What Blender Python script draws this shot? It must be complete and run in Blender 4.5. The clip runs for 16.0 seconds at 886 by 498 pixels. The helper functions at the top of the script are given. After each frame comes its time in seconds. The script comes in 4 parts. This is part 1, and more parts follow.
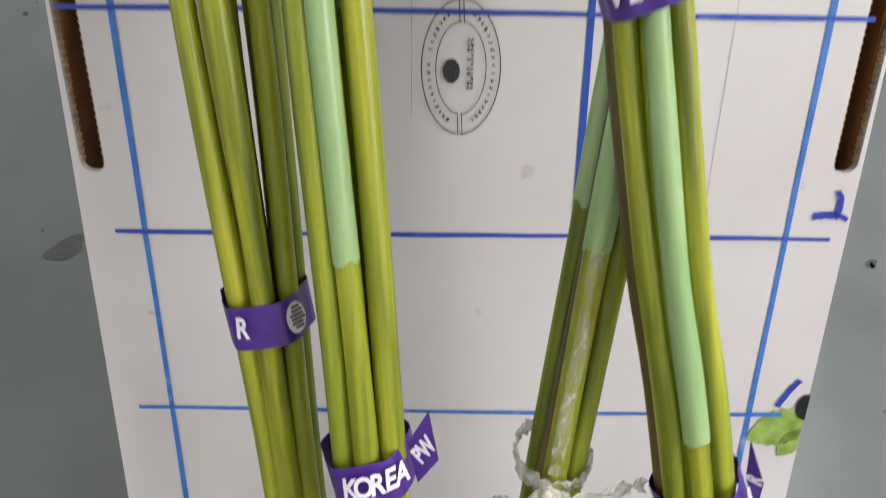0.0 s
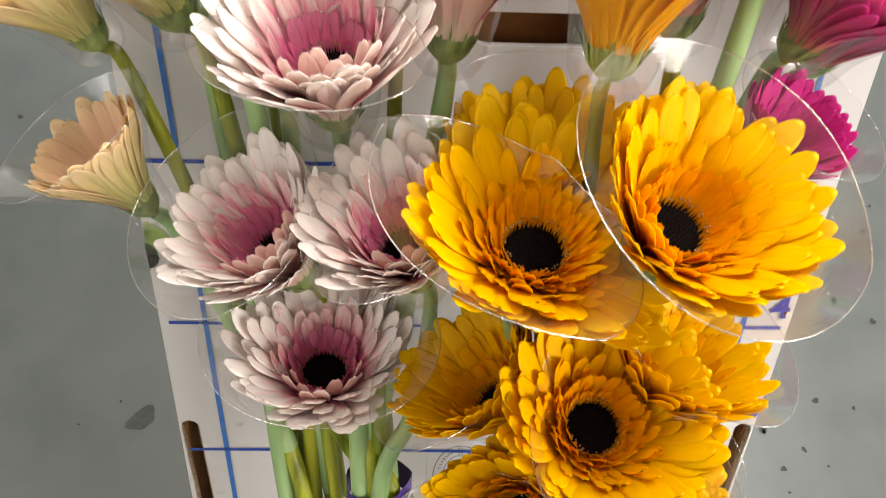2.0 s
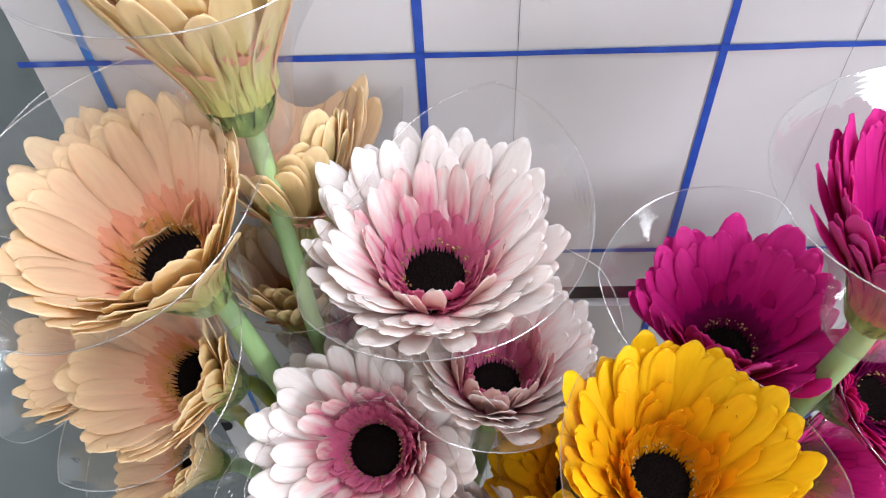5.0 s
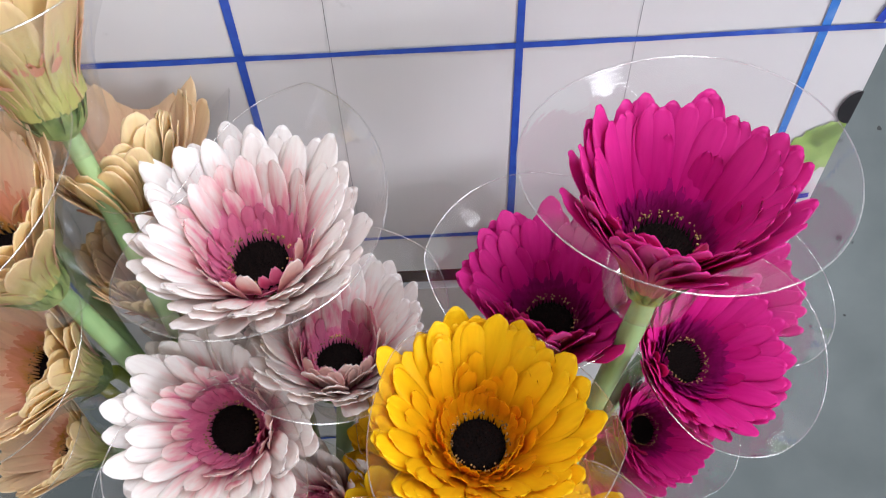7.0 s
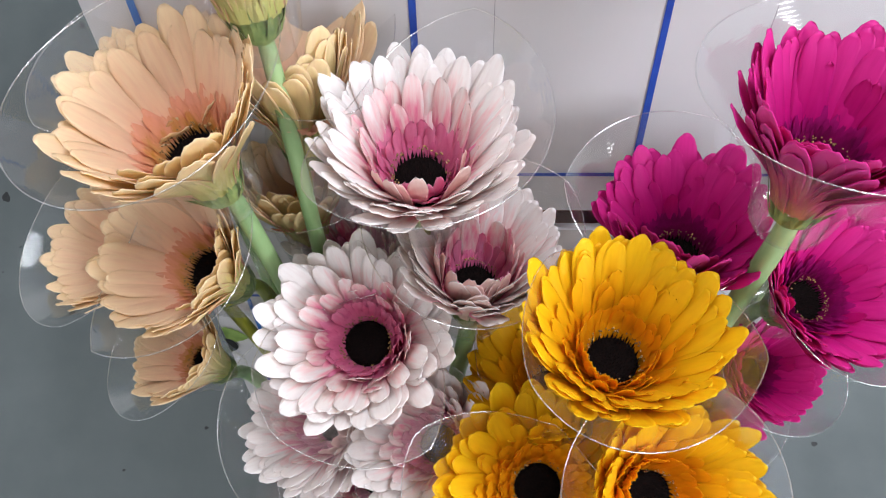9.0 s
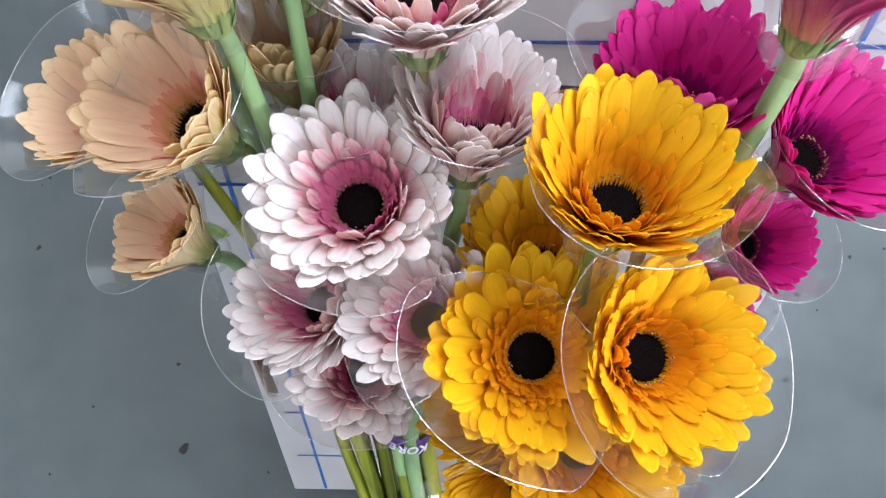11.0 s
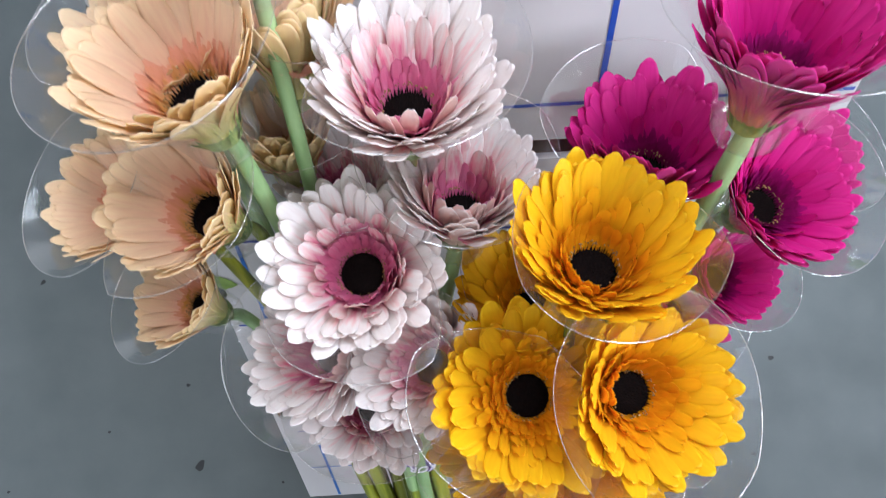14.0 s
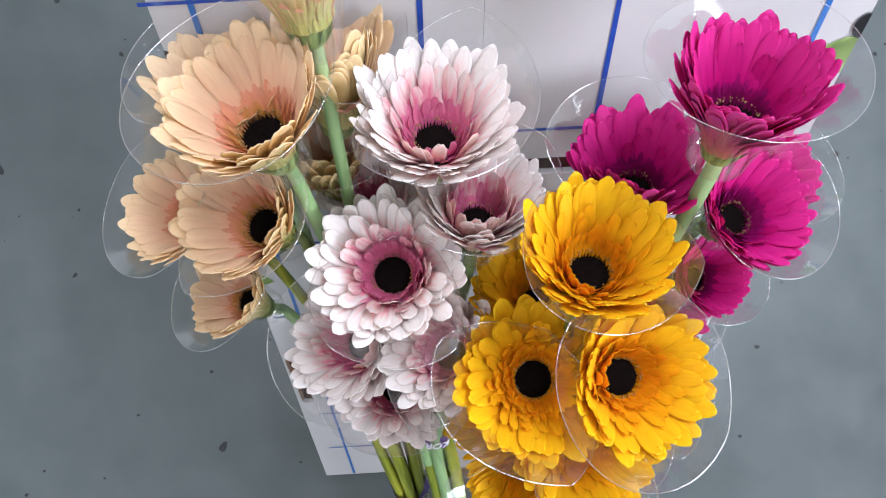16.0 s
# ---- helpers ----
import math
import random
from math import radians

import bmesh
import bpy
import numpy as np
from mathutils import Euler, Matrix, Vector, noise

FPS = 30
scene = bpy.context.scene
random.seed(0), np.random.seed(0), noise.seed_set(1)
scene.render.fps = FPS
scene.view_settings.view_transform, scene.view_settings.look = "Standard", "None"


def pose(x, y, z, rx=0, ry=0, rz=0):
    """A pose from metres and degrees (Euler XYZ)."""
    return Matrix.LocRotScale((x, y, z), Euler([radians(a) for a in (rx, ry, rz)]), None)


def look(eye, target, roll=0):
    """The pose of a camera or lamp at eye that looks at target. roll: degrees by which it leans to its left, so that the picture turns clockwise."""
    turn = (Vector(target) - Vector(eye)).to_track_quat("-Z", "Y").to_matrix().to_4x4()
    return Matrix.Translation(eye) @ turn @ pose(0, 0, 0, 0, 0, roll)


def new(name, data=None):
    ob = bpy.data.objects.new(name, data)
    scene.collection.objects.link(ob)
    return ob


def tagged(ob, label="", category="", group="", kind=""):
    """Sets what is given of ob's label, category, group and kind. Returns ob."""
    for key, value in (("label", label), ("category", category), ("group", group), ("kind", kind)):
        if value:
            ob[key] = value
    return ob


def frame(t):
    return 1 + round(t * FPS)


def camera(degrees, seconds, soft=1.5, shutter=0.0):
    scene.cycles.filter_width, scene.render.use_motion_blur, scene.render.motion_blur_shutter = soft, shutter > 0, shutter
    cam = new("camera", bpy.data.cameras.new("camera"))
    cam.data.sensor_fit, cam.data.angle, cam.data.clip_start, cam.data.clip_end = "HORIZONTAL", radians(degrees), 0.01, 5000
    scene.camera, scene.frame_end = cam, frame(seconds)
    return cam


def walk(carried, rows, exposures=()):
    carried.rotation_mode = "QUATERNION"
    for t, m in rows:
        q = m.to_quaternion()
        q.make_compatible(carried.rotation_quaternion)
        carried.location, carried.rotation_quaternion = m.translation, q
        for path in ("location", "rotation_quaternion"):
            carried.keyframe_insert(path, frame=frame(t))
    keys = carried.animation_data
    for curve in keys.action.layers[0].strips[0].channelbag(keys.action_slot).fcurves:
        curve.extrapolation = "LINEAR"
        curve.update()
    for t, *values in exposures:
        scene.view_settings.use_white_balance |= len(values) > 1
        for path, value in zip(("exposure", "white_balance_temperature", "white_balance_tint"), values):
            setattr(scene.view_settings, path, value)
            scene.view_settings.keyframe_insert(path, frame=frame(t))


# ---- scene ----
cam = camera(55.8, 16.0, soft=1.0, shutter=0.2)
PATH = [
    (0, (-0.01, -0.042, 0.51), (-0.008, 1.176, -1.076), 0.7),
    (0.5, (-0.002, -0.018, 0.632), (-0.034, 1.175, -0.973), 0.1),
    (1, (-0.018, 0.022, 0.706), (-0.039, 1.155, -0.942), -0.1),
    (1.3, (-0.035, 0.033, 0.736), (0.027, 1.123, -0.94), 3.1),
    (1.5, (-0.039, 0.048, 0.753), (0.038, 1.09, -0.952), 3.7),
    (1.9, (-0.039, 0.11, 0.786), (0.046, 1.029, -0.988), 3.6),
    (2, (-0.032, 0.112, 0.812), (0.032, 1.041, -0.957), 4.3),
    (2.5, (-0.03, 0.16, 0.828), (0.021, 0.84, -1.052), 5.8),
    (3, (-0.037, 0.206, 0.844), (0.02, 0.754, -1.079), 6.6),
    (3.5, (-0.045, 0.235, 0.862), (0.0, 0.724, -1.077), 6.0),
    (4, (-0.043, 0.258, 0.871), (-0.095, 0.817, -1.048), -3.9),
    (4.2, (-0.04, 0.292, 0.877), (-0.15, 0.73, -1.071), -14.1),
    (6.3, (0.012, 0.322, 0.906), (0.028, 0.662, -1.065), 1.5),
    (6.5, (0.018, 0.321, 0.907), (0.05, 0.658, -1.064), 3.4),
    (7, (0.021, 0.309, 0.914), (0.017, 0.649, -1.057), -3.4),
    (7.5, (0.016, 0.291, 0.925), (-0.025, 0.636, -1.045), -9.5),
    (8, (-0.002, 0.288, 0.926), (-0.085, 0.643, -1.04), -13.9),
    (8.2, (-0.011, 0.289, 0.928), (-0.113, 0.623, -1.041), -16.7),
    (10.3, (-0.021, 0.254, 0.927), (-0.06, 0.577, -1.046), -6.1),
    (10.5, (-0.023, 0.25, 0.925), (-0.054, 0.566, -1.05), -4.5),
    (11, (-0.028, 0.236, 0.913), (-0.039, 0.516, -1.067), -1.4),
    (11.5, (-0.028, 0.226, 0.915), (-0.034, 0.473, -1.07), -0.9),
    (12, (-0.018, 0.227, 0.916), (-0.032, 0.478, -1.068), -2.9),
    (12.5, (0.008, 0.239, 0.912), (-0.023, 0.49, -1.072), -7.0),
    (13, (0.008, 0.242, 0.915), (-0.013, 0.479, -1.071), -5.4),
    (13.5, (-0.003, 0.24, 0.925), (-0.015, 0.485, -1.06), -3.9),
    (14, (-0.03, 0.268, 0.95), (-0.016, 0.486, -1.038), 0.4),
    (14.5, (-0.045, 0.304, 0.964), (0.011, 0.48, -1.027), 12.5),
    (15, (-0.054, 0.291, 0.989), (0.01, 0.438, -1.005), 17.6),
    (15.5, (-0.052, 0.272, 1.007), (0.003, 0.452, -0.984), 12.4),
    (16, (-0.04, 0.27, 1.013), (-0.025, 0.461, -0.978), 1.3),
]
walk(cam, [(t, look(eye, target, roll)) for t, eye, target, roll in PATH], [(0.0, -0.14, 6850, 14), (0.8, 0.0, 7500, 13), (1.5, 0.16, 7800, 12), (2.5, -0.06, 7000, 13), (3.5, -0.10, 6150, 13), (6.0, -0.40, 6250, 13), (8.5, -0.40, 6250, 13), (10.5, -0.10, 5850, 13), (13.0, -0.08, 5850, 13), (14.5, -0.26, 5900, 13), (16.0, -0.16, 5950, 13)])

# world, right window's light, added left and overhead light, and exposure
world = bpy.data.worlds.new("sky")
scene.world = world
world.use_nodes = True
wn = world.node_tree
sky = wn.nodes.new("ShaderNodeTexSky")
sky.sky_type, sky.sun_disc, sky.sun_elevation, sky.sun_rotation = "NISHITA", False, radians(40), radians(200)
wn.links.new(sky.outputs[0], wn.nodes["Background"].inputs[0])
wn.nodes["Background"].inputs[1].default_value = 0.12


def area_lamp(name, m, w, h, power, colour):
    lamp = bpy.data.lights.new(name, "AREA")
    lamp.shape, lamp.size, lamp.size_y, lamp.energy, lamp.color = "RECTANGLE", w, h, power, colour
    new(name, lamp).matrix_world = m


# unseen fill lamp added on the left to lift the petals' fronts
area_lamp("left_fill_light", look((-2.46, -0.6, 1.75), (0, -0.6, 1.2)), 1.9, 1.4, 16, (1.0, 0.98, 0.96))
area_lamp("right_window_light", look((2.56, -1.3, 1.85), (0, 0.2, 0.7)), 1.5, 1.3, 100, (0.98, 0.98, 1.0))
# unseen overhead lamps added to light the upturned flowers; the right one is bluer
OVERHEAD_OPENINGS = ((-0.65, 1.15, 0.6, 1.7), (0.95, 1.15, 0.6, 1.7))
for (sx, sy, sw, sh), tone, power in zip(OVERHEAD_OPENINGS, ((1.0, 0.99, 0.96), (0.92, 0.96, 1.0)), (22, 98)):
    area_lamp("added_overhead_light", pose(sx, sy, 3.04), sw - 0.04, sh - 0.04, power, tone)


# ---- materials ----
def rgb(h):
    v = [int(h[i:i + 2], 16) / 255 for i in (0, 2, 4)]
    return tuple(c / 12.92 if c <= 0.04045 else ((c + 0.055) / 1.055) ** 2.4 for c in v) + (1,)


class Mat:
    def __init__(self, name, rough=0.5, metal=0.0, spec=0.5):
        self.m = bpy.data.materials.new(name)
        self.m.use_nodes = True
        self.t = self.m.node_tree
        self.b = self.t.nodes["Principled BSDF"]
        self.b.inputs["Roughness"].default_value = rough
        self.b.inputs["Metallic"].default_value = metal
        self.b.inputs["Specular IOR Level"].default_value = spec
        self.out = self.t.nodes["Material Output"]

    def n(self, kind, **kw):
        node = self.t.nodes.new(kind)
        for k, v in kw.items():
            if k in node.inputs:
                node.inputs[k].default_value = v
        return node

    def l(self, a, b):
        self.t.links.new(a, b)

    def coords(self, which="Object"):
        return self.n("ShaderNodeTexCoord").outputs[which]

    def noise(self, scale, vec, detail=4.0, stretch=None):
        if stretch:
            mp = self.n("ShaderNodeMapping")
            mp.inputs["Scale"].default_value = stretch
            self.l(vec, mp.inputs[0])
            vec = mp.outputs[0]
        nz = self.n("ShaderNodeTexNoise", Scale=scale, Detail=detail)
        self.l(vec, nz.inputs["Vector"])
        return nz.outputs["Fac"]

    def ramp(self, fac, stops):
        r = self.n("ShaderNodeValToRGB")
        e = r.color_ramp.elements
        while len(e) < len(stops):
            e.new(0.5)
        for el, (p, c) in zip(e, stops):
            el.position, el.color = p, c
        self.l(fac, r.inputs[0])
        return r.outputs[0]

    def mix(self, fac, a, b, blend="MIX"):
        x = self.n("ShaderNodeMix")
        x.data_type, x.blend_type = "RGBA", blend
        for v, i in ((fac, 0), (a, 6), (b, 7)):
            if isinstance(v, (float, int, tuple)):
                x.inputs[i].default_value = v
            else:
                self.l(v, x.inputs[i])
        return x.outputs[2]

    def bump(self, fac, strength, dist):
        bp = self.n("ShaderNodeBump", Strength=strength, Distance=dist)
        self.l(fac, bp.inputs["Height"])
        self.l(bp.outputs[0], self.b.inputs["Normal"])

    def colour(self, c):
        if isinstance(c, tuple):
            self.b.inputs["Base Color"].default_value = c
        else:
            self.l(c, self.b.inputs["Base Color"])
        return self.m


def petal_material(name, stops, rough=0.5, through_light=0.36, streak=0.2):
    """Pigment that changes from the heart to the tip, running out in streaks along the petal."""
    k = Mat(name, rough, spec=0.3)
    co = k.coords()
    oi = k.n("ShaderNodeObjectInfo")
    own = k.n("ShaderNodeVectorMath")
    own.operation = "MULTIPLY_ADD"
    own.inputs[1].default_value = (0.7, 3.1, 1.9)
    k.l(oi.outputs["Random"], own.inputs[0])
    k.l(co, own.inputs[2])
    moved = own.outputs[0]
    flat = k.n("ShaderNodeVectorMath")
    flat.operation = "MULTIPLY"
    flat.inputs[1].default_value = (1, 1, 0)
    k.l(co, flat.inputs[0])
    far = k.n("ShaderNodeVectorMath")
    far.operation = "LENGTH"
    k.l(flat.outputs[0], far.inputs[0])
    r = k.n("ShaderNodeMath")
    r.operation = "MULTIPLY"
    r.inputs[1].default_value = 1 / 0.036
    k.l(far.outputs["Value"], r.inputs[0])
    wob = k.noise(420, moved, 3.0, (0.06, 1, 0.2))
    ad = k.n("ShaderNodeMath")
    ad.operation = "MULTIPLY_ADD"
    ad.inputs[1].default_value, ad.inputs[2].default_value = 2 * streak, -streak
    k.l(wob, ad.inputs[0])
    sm = k.n("ShaderNodeMath")
    k.l(r.outputs[0], sm.inputs[0])
    k.l(ad.outputs[0], sm.inputs[1])
    base = k.ramp(sm.outputs[0], stops)
    veins = k.noise(700, moved, 2.0, (0.05, 1, 0.2))
    dark = k.mix(1.0, base, k.ramp(veins, [(0.3, (0.95, 0.92, 0.92, 1)), (0.6, (1, 1, 1, 1))]), "MULTIPLY")
    var = k.ramp(oi.outputs["Random"], [(0, (0.95, 0.93, 0.92, 1)), (1, (1, 1, 1, 1))])
    col = k.mix(1.0, dark, var, "MULTIPLY")
    k.colour(col)
    k.bump(veins, 0.22, 0.0004)
    tr = k.n("ShaderNodeBsdfTranslucent")
    k.l(col, tr.inputs[0])
    ms = k.n("ShaderNodeMixShader")
    ms.inputs[0].default_value = through_light
    k.l(k.b.outputs[0], ms.inputs[1])
    k.l(tr.outputs[0], ms.inputs[2])
    k.l(ms.outputs[0], k.out.inputs[0])
    return k.m


FRONT = {
    "yellow": petal_material("yellow_petal", [(0.25, rgb("FFB400")), (0.5, rgb("FFC303")), (0.95, rgb("FFD60A"))], through_light=0.36),
    # pink heart is pigment; its salmon mid tone also paints in light through petals
    "pink": petal_material("pink_white_petal", [(0.28, rgb("EA6A9E")), (0.42, rgb("F79AB8")), (0.58, rgb("FEE0E0")), (0.76, rgb("FFFDFB"))], streak=0.36, through_light=0.32),
    "peach": petal_material("peach_petal", [(0.25, rgb("FCBAA8")), (0.5, rgb("FFD6B6")), (0.95, rgb("FFE8C2"))]),
    "magenta": petal_material("magenta_petal", [(0.2, rgb("A80A70")), (0.5, rgb("D8148A")), (0.95, rgb("EA34A0"))]),
}
BACK = {
    "yellow": petal_material("yellow_petal_back", [(0.2, rgb("F8BE2C")), (0.9, rgb("FFCC14"))], through_light=0.45),
    # salmon middle stop puts the glow of light from behind into the colour
    "pink": petal_material("pink_petal_back", [(0.2, rgb("F4E8D0")), (0.5, rgb("FCDCD0")), (0.95, rgb("FFF0EA"))]),
    "peach": petal_material("peach_petal_back", [(0.2, rgb("D8DE84")), (0.6, rgb("F4ECA8")), (0.95, rgb("FFEEC0"))], through_light=0.45),
    "magenta": petal_material("magenta_petal_back", [(0.15, rgb("D99A70")), (0.4, rgb("D8607E")), (0.9, rgb("DC4CA0"))]),
}
INNER = {
    "yellow": petal_material("yellow_floret", [(0.25, rgb("F4A600")), (0.5, rgb("FFBE00")), (0.65, rgb("FFCA06"))]),
    "pink": petal_material("pink_floret", [(0.2, rgb("E06A9C")), (0.4, rgb("F08EB6")), (0.62, rgb("F8B8D0"))]),
    "peach": petal_material("peach_floret", [(0.25, rgb("D6A050")), (0.36, rgb("EEB08C")), (0.65, rgb("FABEA6"))]),
    "magenta": petal_material("magenta_floret", [(0.25, rgb("7A0A50")), (0.6, rgb("C4128A"))]),
}


def simple(name, a, b, scale, rough=0.5, bump=0.0, dist=0.001, stretch=None, spec=0.5, random_tint=0.0):
    k = Mat(name, rough, spec=spec)
    co = k.coords()
    f = k.noise(scale, co, 5.0, stretch)
    c = k.ramp(f, [(0.3, a), (0.7, b)])
    if random_tint:
        oi = k.n("ShaderNodeObjectInfo")
        c = k.mix(1.0, c, k.ramp(oi.outputs["Random"], [(0, (1 - random_tint,) * 3 + (1,)), (1, (1, 1, 1, 1))]), "MULTIPLY")
    k.colour(c)
    if bump:
        k.bump(f, bump, dist)
    return k.m


EYE_DARK = simple("dark_flower_eye", rgb("060303"), rgb("140A08"), 900, 0.9, spec=0.1)
EYE_PALE = simple("pale_pollen", rgb("7E5C34"), rgb("B8945A"), 700, 0.6)
CALYX = simple("green_calyx", rgb("5F7A3A"), rgb("93A55C"), 300, 0.6, 0.4)
def stem_material(name, dark, mid, streak, tint):
    k = Mat(name, 0.4)
    co = k.coords()
    broad = k.noise(120, co, 4.0, (1, 1, 0.05))
    fine = k.noise(700, co, 3.0, (1, 1, 0.03))
    c = k.ramp(broad, [(0.32, dark), (0.5, mid), (0.68, streak)])
    c = k.mix(0.5, c, k.ramp(fine, [(0.35, (0.72, 0.74, 0.62, 1)), (0.65, (1, 1, 1, 1))]), "MULTIPLY")
    oi = k.n("ShaderNodeObjectInfo")
    c = k.mix(1.0, c, k.ramp(oi.outputs["Random"], [(0, tint), (0.5, (0.9, 0.94, 0.86, 1)), (1, (1, 1, 1, 1))]), "MULTIPLY")
    k.colour(c)
    k.bump(fine, 0.35, 0.0005)
    return k.m


STEM = stem_material("olive_green_stem", rgb("626C14"), rgb("969C26"), rgb("BCBA3A"), (0.62, 0.74, 0.60, 1))
STEM_DARK = stem_material("brownish_stem", rgb("4C421C"), rgb("625026"), rgb("7C6632"), (0.85, 0.8, 0.8, 1))
STRAW = simple("mint_green_tape", rgb("86AC70"), rgb("A8C68C"), 120, 0.38, 0.25, 0.0005, (1, 1, 0.15), random_tint=0.15)
PURPLE = simple("purple_paper", rgb("402078"), rgb("4F2C8C"), 70, 0.35, 0.1)
WHITE_INK = simple("white_print", rgb("D8D4E0"), rgb("F0EEF4"), 200, 0.45)
LEAF = simple("green_leaf", rgb("6F8F36"), rgb("9DB860"), 120, 0.5, 0.4, 0.001)
INK_BLACK = simple("black_stamp_ink", rgb("17171A"), rgb("3A3A40"), 900, 0.6)
BROWN = simple("brown_cardboard", rgb("7C4A20"), rgb("96602E"), 60, 0.85, 0.2)
TAN = simple("tan_cardboard_edge", rgb("8E6E50"), rgb("BFA68C"), 260, 0.9, 0.3)
HOLE_SHADE = simple("vent_hole_shade", rgb("0B0B0E"), rgb("16161A"), 60, 0.9)


def marker(name, a, b):
    k = Mat(name, 0.45)
    co = k.coords()
    f = k.noise(160, co, 3.0)
    g = k.noise(22, co, 3.0)
    c = k.ramp(f, [(0.3, a), (0.75, b)])
    k.colour(k.mix(k.ramp(g, [(0.62, (0, 0, 0, 1)), (0.7, (0.75, 0.75, 0.75, 1))]), c, rgb("9DB4DC")))
    return k.m


BLUE = marker("blue_marker", rgb("1C3F9E"), rgb("2E57B8"))
BLUE_LIGHT = marker("light_blue_marker", rgb("2A66B8"), rgb("3F80CC"))
BLUE_DEEP = simple("deep_blue_marker", rgb("1A3098"), rgb("2546B4"), 200, 0.4)


def card_material():
    k = Mat("white_coated_cardboard", 0.38, spec=0.45)
    co = k.coords()
    big = k.noise(7, co, 4.0)
    c = k.ramp(big, [(0.3, rgb("C6C3C4")), (0.7, rgb("D4D2D3"))])
    sc = k.noise(55, co, 6.0)
    c = k.mix(k.ramp(sc, [(0.70, (0, 0, 0, 1)), (0.78, (0.6, 0.6, 0.6, 1))]), c, rgb("8F8884"))
    flute = k.noise(260, co, 1.0, (1, 1, 0.02))
    k.colour(c)
    k.bump(flute, 0.06, 0.0006)
    return k.m


CARD = card_material()


def floor_material():
    k = Mat("grey_painted_concrete", 0.32, spec=0.4)
    co = k.coords()
    big = k.noise(2.2, co, 5.0)
    mid = k.noise(16, co, 6.0)
    fine = k.noise(240, co, 4.0)
    c = k.ramp(big, [(0.3, rgb("484F50")), (0.7, rgb("525959"))])
    c = k.mix(0.35, c, k.ramp(mid, [(0.3, rgb("444A4A")), (0.7, rgb("5A6060"))]))
    c = k.mix(k.ramp(fine, [(0.68, (0, 0, 0, 1)), (0.8, (0.35, 0.35, 0.35, 1))]), c, rgb("484D4C"))
    k.colour(c)
    rr = k.ramp(mid, [(0.3, (0.28,) * 3 + (1,)), (0.7, (0.42,) * 3 + (1,))])
    k.l(rr, k.b.inputs["Roughness"])
    k.bump(fine, 0.08, 0.0008)
    return k.m


FLOOR = floor_material()
SPOT = simple("dark_floor_stain", rgb("262B2A"), rgb("343A39"), 160, 0.6)
SPOT_DARK = simple("near_black_floor_speck", rgb("0C0F0F"), rgb("191D1D"), 200, 0.6)
# pale so that the unseen walls and ceiling bounce fill into the shadows
UNSEEN_ROOM = simple("pale_unseen_room", rgb("E2E1DE"), rgb("ECEBE8"), 3, 0.9, 0.1)
CREASE_GREY = simple("dark_grey_crease_line", rgb("4A4C4E"), rgb("585A5C"), 20, 0.6)


def clear_plastic():
    m = bpy.data.materials.new("clear_plastic_cup")
    m.use_nodes = True
    t = m.node_tree
    t.nodes.remove(t.nodes["Principled BSDF"])
    out = t.nodes["Material Output"]
    tr = t.nodes.new("ShaderNodeBsdfTransparent")
    tr.inputs[0].default_value = (0.995, 0.997, 1.0, 1)
    gl = t.nodes.new("ShaderNodeBsdfGlossy")
    gl.inputs["Roughness"].default_value = 0.06
    co = t.nodes.new("ShaderNodeTexCoord")
    sep = t.nodes.new("ShaderNodeSeparateXYZ")
    wave = t.nodes.new("ShaderNodeMath")
    wave.operation = "MULTIPLY"
    wave.inputs[1].default_value = 5200
    sn = t.nodes.new("ShaderNodeMath")
    sn.operation = "SINE"
    bp = t.nodes.new("ShaderNodeBump")
    bp.inputs["Strength"].default_value, bp.inputs["Distance"].default_value = 0.045, 0.0002
    nz = t.nodes.new("ShaderNodeTexNoise")
    nz.inputs["Scale"].default_value = 60
    ad = t.nodes.new("ShaderNodeMath")
    fr = t.nodes.new("ShaderNodeFresnel")
    fr.inputs[0].default_value = 1.48
    mx = t.nodes.new("ShaderNodeMixShader")
    L = t.links.new
    L(co.outputs["Object"], sep.inputs[0])
    L(sep.outputs[2], wave.inputs[0])
    L(wave.outputs[0], sn.inputs[0])
    L(co.outputs["Object"], nz.inputs["Vector"])
    L(sn.outputs[0], ad.inputs[0])
    L(nz.outputs["Fac"], ad.inputs[1])
    L(ad.outputs[0], bp.inputs["Height"])
    L(bp.outputs[0], gl.inputs["Normal"])
    cap = t.nodes.new("ShaderNodeMath")
    cap.operation = "MINIMUM"
    cap.inputs[1].default_value = 0.18
    L(fr.outputs[0], cap.inputs[0])
    L(cap.outputs[0], mx.inputs[0])
    L(tr.outputs[0], mx.inputs[1])
    L(gl.outputs[0], mx.inputs[2])
    haze = t.nodes.new("ShaderNodeBsdfTranslucent")
    haze.inputs[0].default_value = (0.9, 0.9, 0.9, 1)
    white = t.nodes.new("ShaderNodeBsdfDiffuse")
    both = t.nodes.new("ShaderNodeMixShader")
    L(haze.outputs[0], both.inputs[1])
    L(white.outputs[0], both.inputs[2])
    veil = t.nodes.new("ShaderNodeMixShader")
    veil.inputs[0].default_value = 0.025
    L(mx.outputs[0], veil.inputs[1])
    L(both.outputs[0], veil.inputs[2])
    L(veil.outputs[0], out.inputs[0])
    return m


CUP = clear_plastic()


